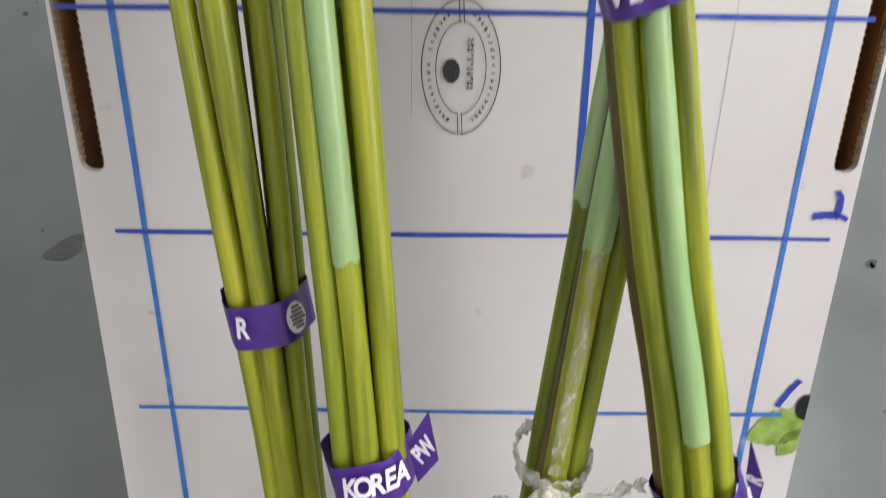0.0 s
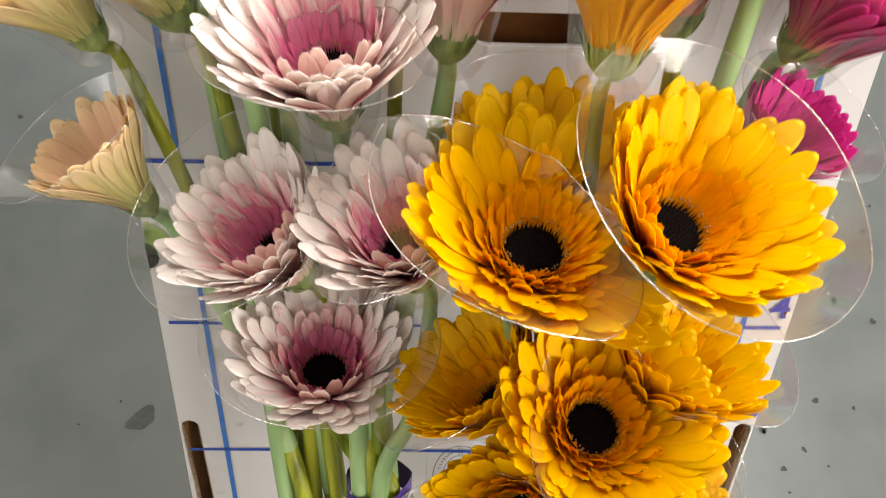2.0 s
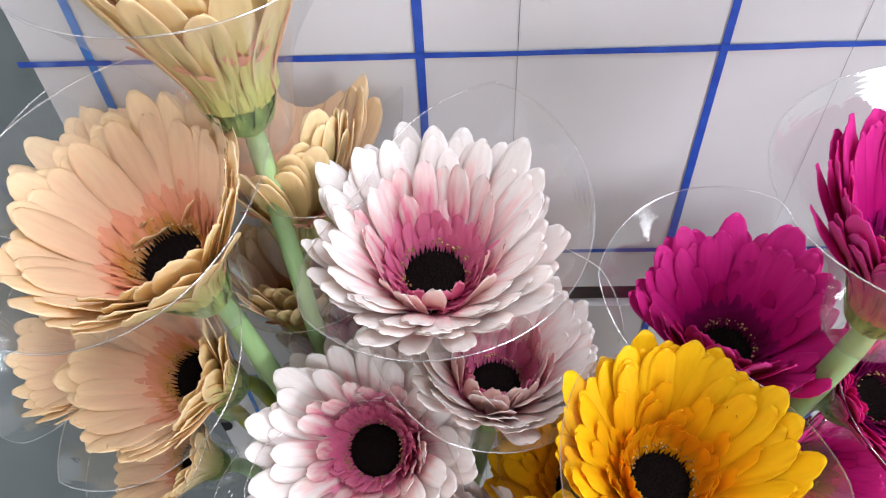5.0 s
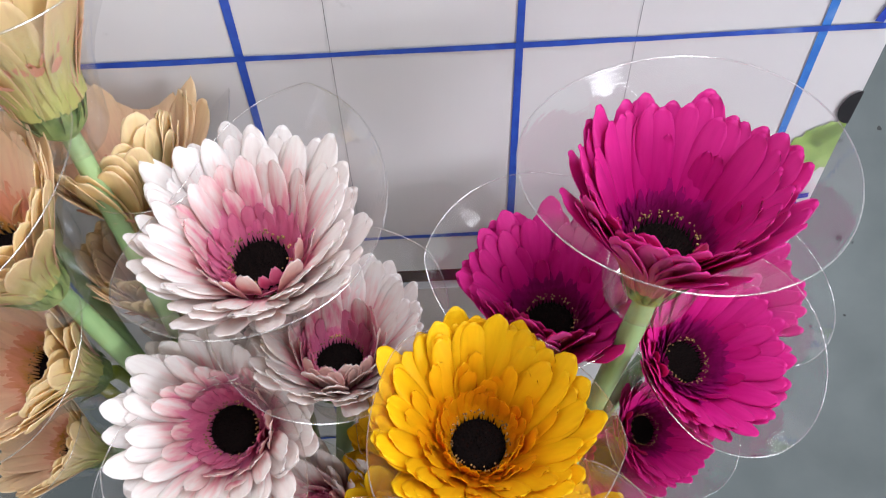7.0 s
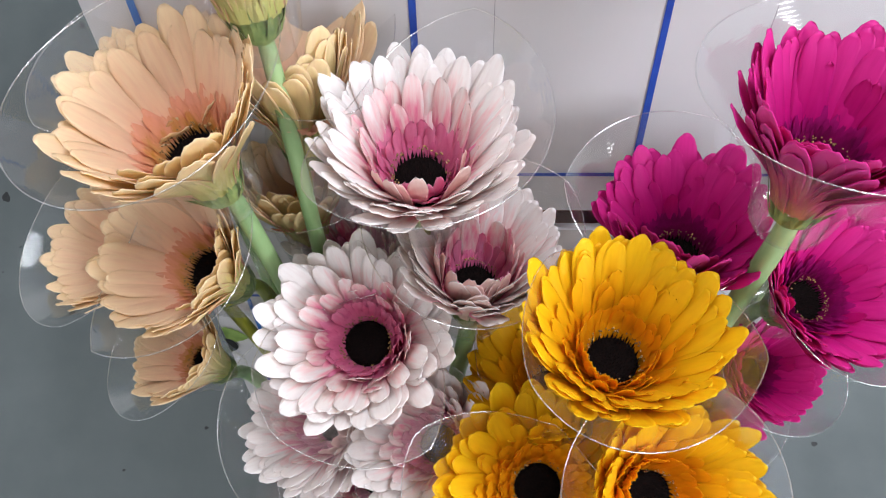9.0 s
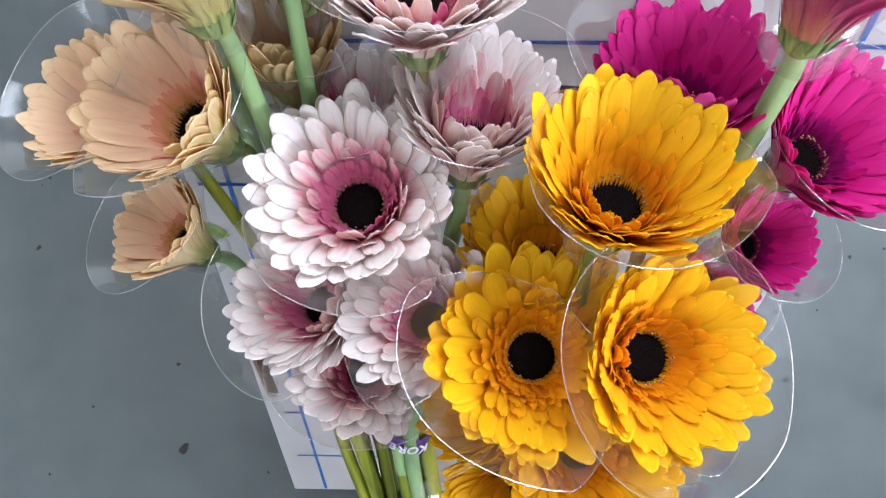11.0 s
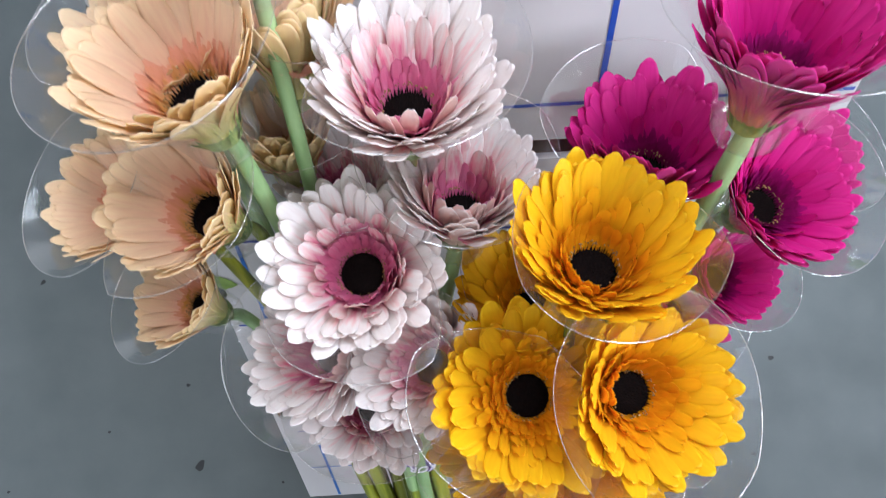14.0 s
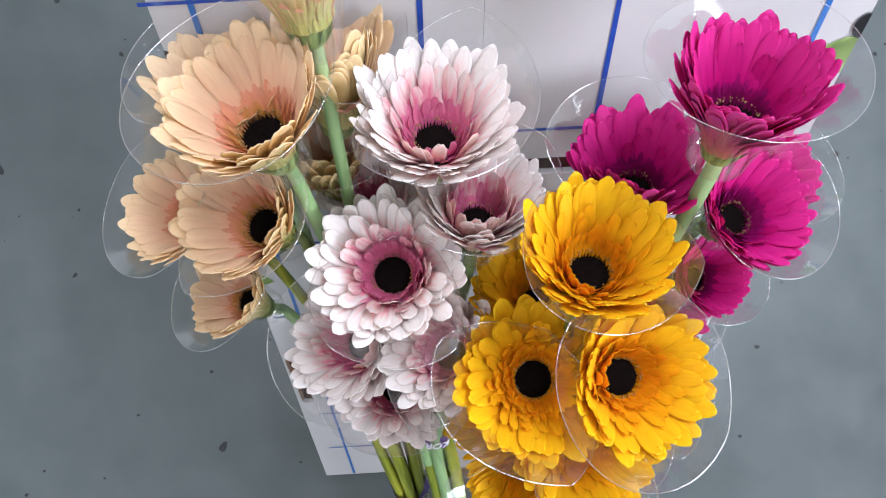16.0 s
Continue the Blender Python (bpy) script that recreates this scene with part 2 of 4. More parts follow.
def rim_material():
    m = bpy.data.materials.new("clear_plastic_rim")
    m.use_nodes = True
    t = m.node_tree
    t.nodes.remove(t.nodes["Principled BSDF"])
    tr, gl, mx = t.nodes.new("ShaderNodeBsdfTransparent"), t.nodes.new("ShaderNodeBsdfGlossy"), t.nodes.new("ShaderNodeMixShader")
    gl.inputs["Roughness"].default_value = 0.15
    mx.inputs[0].default_value = 0.3
    t.links.new(tr.outputs[0], mx.inputs[1])
    t.links.new(gl.outputs[0], mx.inputs[2])
    t.links.new(mx.outputs[0], t.nodes["Material Output"].inputs[0])
    return m


RIM = rim_material()


def film_material(name, low, high, scale, stretch=None):
    k = Mat(name, 0.22, spec=0.6)
    co = k.coords()
    f = k.noise(scale, co, 5.0, stretch)
    k.bump(f, 0.8, 0.002)
    k.colour(k.ramp(f, [(0.3, rgb("C4C2B4")), (0.7, rgb("F0EEE4"))]))
    tr = k.n("ShaderNodeBsdfTransparent")
    ms = k.n("ShaderNodeMixShader")
    k.l(k.ramp(f, [(0.35, (low,) * 3 + (1,)), (0.68, (high,) * 3 + (1,))]), ms.inputs[0])
    k.l(tr.outputs[0], ms.inputs[1])
    k.l(k.b.outputs[0], ms.inputs[2])
    k.l(ms.outputs[0], k.out.inputs[0])
    return k.m


FILM = film_material("clear_sticky_tape", 0.06, 0.5, 420, (1, 1, 0.12))
KNOT_FILM = film_material("crumpled_plastic_tape", 0.6, 0.97, 300)


# ---- mesh helpers ----
def mesh_of(name, bm, mats, smooth=True):
    me = bpy.data.meshes.new(name)
    bmesh.ops.recalc_face_normals(bm, faces=bm.faces)
    bm.to_mesh(me)
    bm.free()
    for m in mats if isinstance(mats, (list, tuple)) else [mats]:
        me.materials.append(m)
    if smooth:
        me.polygons.foreach_set("use_smooth", [True] * len(me.polygons))
    return me


def part(name, bm, material, parent, label="", smooth=True):
    ob = new(name, bm if isinstance(bm, bpy.types.Mesh) else mesh_of(name, bm, material, smooth))
    ob.parent = parent
    if label:
        ob["label"] = label
    return ob


def thing(name, m, label, category, group=""):
    ob = new(name)
    ob.empty_display_size = 0.02
    ob.matrix_world = m
    return tagged(ob, label, category, group)


def box_into(bm, x0, x1, y0, y1, z0, z1):
    r = bmesh.ops.create_cube(bm, size=1)
    bmesh.ops.scale(bm, vec=(x1 - x0, y1 - y0, z1 - z0), verts=r["verts"])
    bmesh.ops.translate(bm, vec=((x0 + x1) / 2, (y0 + y1) / 2, (z0 + z1) / 2), verts=r["verts"])


def structure(name, bm, material, label, category):
    ob = new(name, mesh_of(name, bm, material, False))
    return tagged(ob, label, category, kind="structure")


def tube(bm, pts, radii, sides=10, cap=True):
    """A round tube along points, with a radius at each."""
    rings = []
    prev = None
    for i, p in enumerate(pts):
        a, b = pts[max(i - 1, 0)], pts[min(i + 1, len(pts) - 1)]
        d = (Vector(b) - Vector(a)).normalized()
        if prev is None:
            u = d.orthogonal().normalized()
        else:
            u = (prev - d * prev.dot(d)).normalized()
        prev = u
        v = d.cross(u)
        rings.append([bm.verts.new(Vector(p) + radii[i] * (math.cos(2 * math.pi * j / sides) * u + math.sin(2 * math.pi * j / sides) * v)) for j in range(sides)])
    for r0, r1 in zip(rings, rings[1:]):
        for j in range(sides):
            bm.faces.new((r0[j], r0[(j + 1) % sides], r1[(j + 1) % sides], r1[j]))
    if cap:
        bm.faces.new(rings[0][::-1])
        bm.faces.new(rings[-1])


def revolve(bm, prof, sides=48, wob=0.0, seed=0):
    rings = []
    for k, (r, z) in enumerate(prof):
        ring = []
        for j in range(sides):
            a = 2 * math.pi * j / sides
            rr = r * (1 + wob * (r / 0.045) * math.sin(2 * a + seed) + 0.5 * wob * (r / 0.045) * math.sin(3 * a + 2 * seed))
            ring.append(bm.verts.new((rr * math.cos(a), rr * math.sin(a), z)))
        rings.append(ring)
    for r0, r1 in zip(rings, rings[1:]):
        for j in range(sides):
            bm.faces.new((r0[j], r0[(j + 1) % sides], r1[(j + 1) % sides], r1[j]))
    return rings


def smooth_path(pts, per=7):
    """Catmull-Rom through the points."""
    P = [Vector(p) for p in pts]
    P = [2 * P[0] - P[1]] + P + [2 * P[-1] - P[-2]]
    out = []
    for i in range(1, len(P) - 2):
        for k in range(per):
            t = k / per
            a, b, c, d = P[i - 1], P[i], P[i + 1], P[i + 2]
            out.append(0.5 * (2 * b + (c - a) * t + (2 * a - 5 * b + 4 * c - d) * t * t + (3 * b - a - 3 * c + d) * t ** 3))
    out.append(P[-2])
    return out


# ---- the room ----
bm = bmesh.new()
bmesh.ops.create_grid(bm, x_segments=2, y_segments=2, size=6)
structure("floor", bm, FLOOR, "grey painted concrete floor with dark specks", "floor")

WALL_H, X0, X1, Y0, Y1, TH = 3.0, -2.5, 2.6, -2.8, 2.4, 0.12


def wall_along(name, axis, at, a0, a1, hole=None):
    """A wall of real thickness, with an opening where there is one."""
    bm = bmesh.new()
    spans = [(a0, a1, 0, WALL_H)]
    if hole:
        h0, h1, z0, z1 = hole
        spans = [(a0, h0, 0, WALL_H), (h1, a1, 0, WALL_H), (h0, h1, 0, z0), (h0, h1, z1, WALL_H)]
    for s0, s1, z0, z1 in spans:
        if axis == "x":
            box_into(bm, at - TH / 2, at + TH / 2, s0, s1, z0, z1)
        else:
            box_into(bm, s0, s1, at - TH / 2, at + TH / 2, z0, z1)
    return structure(name, bm, UNSEEN_ROOM, "plain white unseen wall that closes the room", "wall")


# the west opening is unseen, cut for the added left lamp
wall_along("wall_west", "x", X0 - TH / 2, Y0, Y1, (-1.6, 0.4, 1.0, 2.5))
wall_along("wall_east", "x", X1 + TH / 2, Y0, Y1, (-2.1, -0.5, 1.1, 2.6))
wall_along("wall_south", "y", Y0 - TH / 2, X0 - TH, X1 + TH)
wall_along("wall_north", "y", Y1 + TH / 2, X0 - TH, X1 + TH)
# ceiling openings cut only to let the added overhead lamps through
bm = bmesh.new()
cuts = sorted([X0 - TH, X1 + TH] + [sx + k * sw / 2 for sx, sy, sw, sh in OVERHEAD_OPENINGS for k in (-1, 1)])
for i, (xa, xb) in enumerate(zip(cuts, cuts[1:])):
    if i % 2 == 0:
        box_into(bm, xa, xb, Y0 - TH, Y1 + TH, WALL_H, WALL_H + 0.1)
    else:
        sy, sh = OVERHEAD_OPENINGS[i // 2][1], OVERHEAD_OPENINGS[i // 2][3]
        box_into(bm, xa, xb, Y0 - TH, sy - sh / 2, WALL_H, WALL_H + 0.1)
        box_into(bm, xa, xb, sy + sh / 2, Y1 + TH, WALL_H, WALL_H + 0.1)
structure("ceiling", bm, UNSEEN_ROOM, "plain white unseen ceiling that closes the room", "ceiling")


# ---- the leaning box ----
LEAN_BACK = 26.0
BOX_M = pose(0, 0.11, 0.03, -LEAN_BACK, 0, 0)


def edge_l(s):
    return -0.1805 + 0.029 * s


def edge_r(s):
    return 0.1785 - 0.015 * s


LOW, TOP, DEEP, CARD_T = 0.002, 1.02, 0.070, 0.004
box = thing("cardboard_box", BOX_M, "tall white cardboard flower box with a blue marker grid, leaning back", "box")


def rounded(u0, u1, s0, s1, r, steps=4):
    pts = []
    for cu, cs, a0 in ((u1 - r, s0 + r, -90), (u1 - r, s1 - r, 0), (u0 + r, s1 - r, 90), (u0 + r, s0 + r, 180)):
        for k in range(steps + 1):
            a = radians(a0 + 90 * k / steps)
            pts.append((cu + r * math.cos(a), cs + r * math.sin(a)))
    return pts


def panel(loops, thick):
    """A sheet cut along loops in the box's front plane."""
    bm = bmesh.new()
    edges = []
    for loop in loops:
        vs = [bm.verts.new((u, 0, s)) for u, s in loop]
        edges += [bm.edges.new((vs[i], vs[(i + 1) % len(vs)])) for i in range(len(vs))]
    bmesh.ops.triangle_fill(bm, use_beauty=True, use_dissolve=False, edges=edges)
    r = bmesh.ops.extrude_face_region(bm, geom=bm.faces[:])
    bmesh.ops.translate(bm, vec=(0, thick, 0), verts=[v for v in r["geom"] if isinstance(v, bmesh.types.BMVert)])
    return bm


SLOTS = [(-0.1702, -0.1595, 0.228, 0.325), (0.1620, 0.1727, 0.231, 0.326)]
holes = [rounded(*s, 0.0055) for s in SLOTS] + [rounded(-0.01, 0.050, 0.562, 0.577, 0.007)]
part("front_panel", panel([[(edge_l(LOW), LOW), (edge_r(LOW), LOW), (edge_r(TOP), TOP), (edge_l(TOP), TOP)]] + holes, CARD_T), CARD, box, smooth=False)


def slanted(edge, inward, thick, y0, y1):
    """An upright sheet that follows the box's slightly tapered edge."""
    bm = bmesh.new()
    vs = [bm.verts.new((edge(s) + d, y, s)) for s in (LOW, TOP) for d in (inward, inward + thick) for y in (y0, y1)]
    for f in ((0, 1, 3, 2), (4, 6, 7, 5), (0, 4, 5, 1), (2, 3, 7, 6), (0, 2, 6, 4), (1, 5, 7, 3)):
        bm.faces.new([vs[k] for k in f])
    return bm


for edge, sg in ((edge_l, 1), (edge_r, -1)):
    part("side_panel", slanted(edge, 0.0, sg * 0.002, CARD_T + 0.0003, DEEP), CARD, box, smooth=False)
    part("side_liner", slanted(edge, sg * 0.0021, sg * 0.0015, CARD_T + 0.0003, DEEP - 0.001), BROWN, box, "brown inner face of the cardboard side", smooth=False)
bm = bmesh.new()
box_into(bm, -0.146, 0.158, DEEP - CARD_T, DEEP, LOW, TOP)
part("back_panel", bm, BROWN, box, smooth=False)
for s in (LOW, TOP - CARD_T):
    bm = bmesh.new()
    box_into(bm, -0.146, 0.158, CARD_T + 0.0005, DEEP - CARD_T - 0.0005, s, s + CARD_T)
    part("end_panel", bm, BROWN, box, smooth=False)
bm = bmesh.new()
box_into(bm, -0.146, 0.158, 0.022, 0.026, LOW + 0.01, TOP - 0.01)
part("inner_tray", bm, BROWN, box, "brown inner layer seen through the slots", smooth=False)

# corrugated edges inside the hand slots
for u0, u1, s0, s1 in SLOTS:
    for u in (u0 - 0.0002, u1 + 0.0002):
        bm = bmesh.new()
        sgn = 1 if u < (u0 + u1) / 2 else -1
        n = 26
        z0, z1 = s0 + 0.005, s1 - 0.005
        for face in (0, 1):
            rows = []
            for i in range(2 * n + 1):
                s = z0 + (z1 - z0) * i / (2 * n)
                d = 0.0008 + (0.0026 if i % 2 else 0.0)
                rows.append((bm.verts.new((u + sgn * 0.0003, d + face * 0.001, s)), bm.verts.new((u + sgn * 0.0016, d + 0.0004 + face * 0.001, s))))
            for a, b in zip(rows, rows[1:]):
                bm.faces.new((a[0], b[0], b[1], a[1]))
        part("corrugated_edge", bm, TAN, box, "torn tan corrugated cardboard edge", smooth=False)


def strip(bm, a, b, w, seed, lift=-0.0005, n=26):
    """A hand-drawn line on the box front from a to b."""
    rnd = random.Random(seed)
    ph = rnd.uniform(0, 6)
    d = Vector((b[0] - a[0], b[1] - a[1])).normalized()
    q = Vector((-d.y, d.x))
    prev = None
    for i in range(n + 1):
        t = i / n
        c = Vector(a).lerp(Vector(b), t) + q * (0.0004 * math.sin(5 * t + ph) + rnd.uniform(-0.00012, 0.00012))
        ww = w * (0.85 + 0.25 * math.sin(9 * t + ph) ** 2) / 2
        pair = [bm.verts.new((c.x + k * q.x * ww, lift, c.y + k * q.y * ww)) for k in (-1, 1)]
        if prev:
            bm.faces.new((prev[0], pair[0], pair[1], prev[1]))
        prev = pair


COLS = [(-0.1485, -0.141, BLUE_LIGHT), (-0.0495, -0.042, BLUE), (0.0515, 0.048, BLUE), (0.149, 0.145, BLUE_LIGHT)]
for i, (lo, hi, mat) in enumerate(COLS):
    bm = bmesh.new()
    strip(bm, (lo, LOW + 0.004), (hi + (hi - lo) * 0.4, 0.985), 0.0027, i, -0.0004)
    part("marker_line", bm, mat, box, "blue hand-drawn marker line")
for k in range(1, 10):
    bm = bmesh.new()
    dy = 0.004 if k >= 4 else 0.0
    strip(bm, (-0.168 + 0.004 * (k % 3), 0.1 * k + (0.002 if k > 3 else 0)), (0.168 - 0.003 * (k % 2), 0.1 * k + dy - 0.001), 0.0022, 40 + k, -0.0007)
    part("marker_line", bm, BLUE if k > 3 else BLUE_LIGHT if k == 1 else BLUE, box, "blue hand-drawn marker line")


def lettering(name, text, size, m, mat, parent, label="", extrude=0.0):
    cu = bpy.data.curves.new(name, "FONT")
    cu.offset = {"marker_digit": 0.0005, "band_letter": 0.00035}.get(name, 0.0)
    cu.shear = 0.22 if name == "band_letter" else 0.0
    cu.body, cu.size, cu.align_x, cu.align_y, cu.extrude, cu.resolution_u = text, size, "CENTER", "CENTER", extrude, 3
    tmp = bpy.data.objects.new(name, cu)
    scene.collection.objects.link(tmp)
    me = bpy.data.meshes.new_from_object(tmp.evaluated_get(bpy.context.evaluated_depsgraph_get()))
    bpy.data.objects.remove(tmp)
    me.materials.clear()
    me.materials.append(mat)
    ob = new(name, me)
    ob.parent = parent
    ob.matrix_local = m
    if label:
        ob["label"] = label
    return ob


# digits beside the lines, and the short stroke at the first
for digit, u, s, turn in (("3", 0.1685, 0.338, 8), ("4", 0.1645, 0.417, 5), ("5", 0.158, 0.511, 5), ("6", 0.1615, 0.613, -28), ("7", 0.163, 0.712, 10)):
    lettering("marker_digit", digit, 0.021, pose(u, -0.0009, s, 90, 0, 0) @ pose(0, 0, 0, 0, 0, turn), BLUE_DEEP, box, "blue handwritten digit")
bm = bmesh.new()
strip(bm, (0.161, 0.105), (0.170, 0.121), 0.003, 77, -0.0009, 8)
part("marker_digit", bm, BLUE_DEEP, box, "blue handwritten stroke")
bm = bmesh.new()
for p, q, w in (((0.1668, 0.2235), (0.1693, 0.2175), 0.0024), ((0.1690, 0.2185), (0.1683, 0.2115), 0.0028), ((0.1578, 0.2112), (0.1690, 0.2112), 0.0036), ((0.1682, 0.2120), (0.1735, 0.2092), 0.0024)):
    strip(bm, p, q, w, 78, -0.0009, 8)
part("marker_digit", bm, BLUE_DEEP, box, "blue handwritten two with a flat tail")

# black oval stamp: rings, bars for the small print, a dot
STAMP = (-0.003, 0.2765)


def ring(bm, a, b, w, gap, n=64):
    prev = None
    for i in range(n + 1):
        t = 2 * math.pi * i / n
        ok = min(abs(math.cos(t)), 1) > gap
        cur = [bm.verts.new((STAMP[0] + (a + k * w) * math.cos(t), -0.0010, STAMP[1] + (b + k * w) * math.sin(t))) for k in (-0.5, 0.5)]
        if prev and ok:
            bm.faces.new((prev[0], cur[0], cur[1], prev[1]))
        prev = cur


bm = bmesh.new()
ring(bm, 0.0165, 0.0285, 0.0005, 0.08)
ring(bm, 0.0105, 0.0195, 0.0004, 0.08)
for k in (-0.0009, 0.0009):
    for s0, s1 in ((0.019, 0.029), (-0.029, -0.019)):
        strip(bm, (STAMP[0] + k, STAMP[1] + s0), (STAMP[0] + k, STAMP[1] + s1), 0.0004, 5, -0.0010, 2)
bmesh.ops.delete(bm, geom=[v for v in bm.verts if not v.link_faces], context="VERTS")
part("stamp_ring", bm, INK_BLACK, box, "black oval stamp print")
rnd = random.Random(4)
bm = bmesh.new()
for i in range(46):
    t = 2 * math.pi * (i + 0.5) / 46
    if abs(math.cos(t)) < 0.28 or rnd.random() < 0.12:
        continue
    c, q = Vector((STAMP[0] + 0.0135 * math.cos(t), STAMP[1] + 0.024 * math.sin(t))), Vector((math.cos(t) * 1.5, math.sin(t))).normalized()
    ln = rnd.uniform(0.0012, 0.002)
    strip(bm, c - q * ln / 2, c + q * ln / 2, rnd.uniform(0.0006, 0.0012), i, -0.0010, 2)
for i in range(12):
    s = STAMP[1] + 0.012 - i * 0.002
    for du in (0.0025, 0.0040):
        if rnd.random() < 0.85:
            strip(bm, (STAMP[0] + du, s), (STAMP[0] + du + 0.0012, s), rnd.uniform(0.0008, 0.0015), i, -0.0010, 2)
part("stamp_small_print", bm, INK_BLACK, box, "unreadable black small print")
bm = bmesh.new()
vs = [bm.verts.new((STAMP[0] - 0.004 + 0.0036 * math.cos(a), -0.0010, STAMP[1] - 0.001 + 0.0052 * math.sin(a))) for a in [2 * math.pi * i / 24 for i in range(24)]]
bm.faces.new(vs)
part("stamp_dot", bm, INK_BLACK, box, "solid black stamp dot")

# thin grey lines drawn for creases, and black half-rounds painted for vents at the edges
for u, s0, s1 in ((-0.0235, 0.255, 0.6), (0.108, 0.2, 0.42), (0.085, 0.62, 0.98), (-0.013, 0.6, 0.98)):
    bm = bmesh.new()
    strip(bm, (u, s0), (u + 0.002, s1), 0.00016, int(s0 * 100), -0.0003)
    part("crease", bm, CREASE_GREY, box, "thin grey line along a crease")
# flat black patches on the panel paint the shade inside the vent holes
for sx, s in ((-1, 0.447), (1, 0.1045), (1, 0.446), (1, 0.667), (-1, 0.667)):
    bm = bmesh.new()
    edge_u = edge_r(s) if sx > 0 else edge_l(s)
    vs = [bm.verts.new((edge_u - sx * 0.006 * math.cos(a), -0.0009, s + 0.008 * math.sin(a))) for a in [math.pi * (i / 12 - 0.5) for i in range(13)]]
    bm.faces.new(vs)
    part("vent", bm, HOLE_SHADE, box, "flat black half-round painting the dark inside of an edge vent")

# ---- printed leaves of the box edge ----
def leaf_print(u, s, length, turn, seed):
    """A serrated leaf shape printed flat on the front, cut off at the edge."""
    rnd = random.Random(seed)
    out = []
    n = 15
    for side in (1, -1):
        rng = range(n + 1) if side == 1 else range(n, -1, -1)
        for i in rng:
            t = i / n
            w = 0.36 * length * math.sin(math.pi * min(1, t * 0.92 + 0.08)) ** 0.8 * (1 if i % 2 else 0.84)
            p = Vector((t * length, side * max(w, 0.0003)))
            p.rotate(Matrix.Rotation(radians(turn), 2))
            out.append((max(min(u + p.x, edge_r(s + p.y) - 0.0004), edge_l(s + p.y) + 0.0004), s + p.y))
    bm = bmesh.new()
    vs = []
    for p in out:
        if not vs or (Vector(p) - Vector((vs[-1].co.x, vs[-1].co.z))).length > 1e-5:
            vs.append(bm.verts.new((p[0], -0.0006, p[1])))
    es = [bm.edges.new((vs[i], vs[(i + 1) % len(vs)])) for i in range(len(vs))]
    bmesh.ops.triangle_fill(bm, use_beauty=True, edges=es)
    part("printed_leaf", bm, LEAF, box, "green serrated leaf printed on the cardboard")


leaf_print(0.176, 0.655, 0.036, 215, 1)
leaf_print(0.180, 0.650, 0.026, 170, 5)
leaf_print(0.180, 0.098, 0.034, 205, 2)
leaf_print(0.178, 0.090, 0.020, 240, 3)
leaf_print(-0.178, 0.462, 0.026, -15, 4)
leaf_print(-0.180, 0.455, 0.018, 20, 6)

# ---- gerberas ----
R_TIP, H_TIP = 0.0345, 0.0295


def petal_mesh(name, length, width, rise, curl, front, back, seed, inset=0.009):
    """One ray petal along +x from the heart: softly arched across, two faint grooves, a rounded tip and a paler back."""
    rnd = random.Random(seed)
    bm = bmesh.new()
    nl, nw = 11, 6
    deep = 0.0 if inset > 0.01 else -0.011
    p0, p1, p2, p3 = Vector((inset - (0.0015 if deep else 0), 0, deep)), Vector((inset + 0.0035, 0, 0.003)), Vector((inset + (length - inset) * 0.5, 0, rise * 0.46)), Vector((length, 0, rise))
    sk, tw = rnd.uniform(-0.06, 0.06), rnd.uniform(-0.14, 0.14)
    top = []
    for i in range(nl + 1):
        t = 1 - (1 - i / nl) ** 1.5
        c = p0 * (1 - t) ** 3 + p1 * 3 * t * (1 - t) ** 2 + p2 * 3 * t * t * (1 - t) + p3 * t ** 3
        c.z += curl * (t ** 3) * 0.006 + 0.0005 * math.sin(6 * t + seed)
        prof = (0.36 + 0.64 * math.sin(min(1, t / 0.72) * math.pi / 2) ** 1.2) if t < 0.74 else max(0.0, 1 - ((t - 0.74) / 0.268) ** 3.0) ** 0.5
        w = width / 2 * max(prof, 0.26)
        row = []
        for j in range(nw + 1):
            k = 2 * j / nw - 1
            z = -0.0011 * k * k * prof - (0.00022 if j in (2, 4) else 0) + tw * k * w * t
            row.append(Vector((c.x - (0.0007 * k * k if i == nl else 0.0003 * k * k if i == nl - 1 else 0), k * w + sk * c.x * t, c.z + z)))
        top.append(row)
    tv = [[bm.verts.new(p) for p in row] for row in top]
    bv = [[bm.verts.new(p + Vector((0.0001, 0, -0.0003))) for p in row] for row in top]
    for i in range(nl):
        for j in range(nw):
            bm.faces.new((tv[i][j], tv[i + 1][j], tv[i + 1][j + 1], tv[i][j + 1]))
            bm.faces.new((bv[i][j], bv[i][j + 1], bv[i + 1][j + 1], bv[i + 1][j])).material_index = 1
    rim = [tv[i][0] for i in range(nl + 1)] + tv[nl][1:] + [tv[i][nw] for i in range(nl - 1, -1, -1)]
    rib = [bv[i][0] for i in range(nl + 1)] + bv[nl][1:] + [bv[i][nw] for i in range(nl - 1, -1, -1)]
    for a, b, c, d in zip(rim, rim[1:], rib[1:], rib):
        bm.faces.new((a, d, c, b))
    return mesh_of(name, bm, [front, back])


PETALS = {}
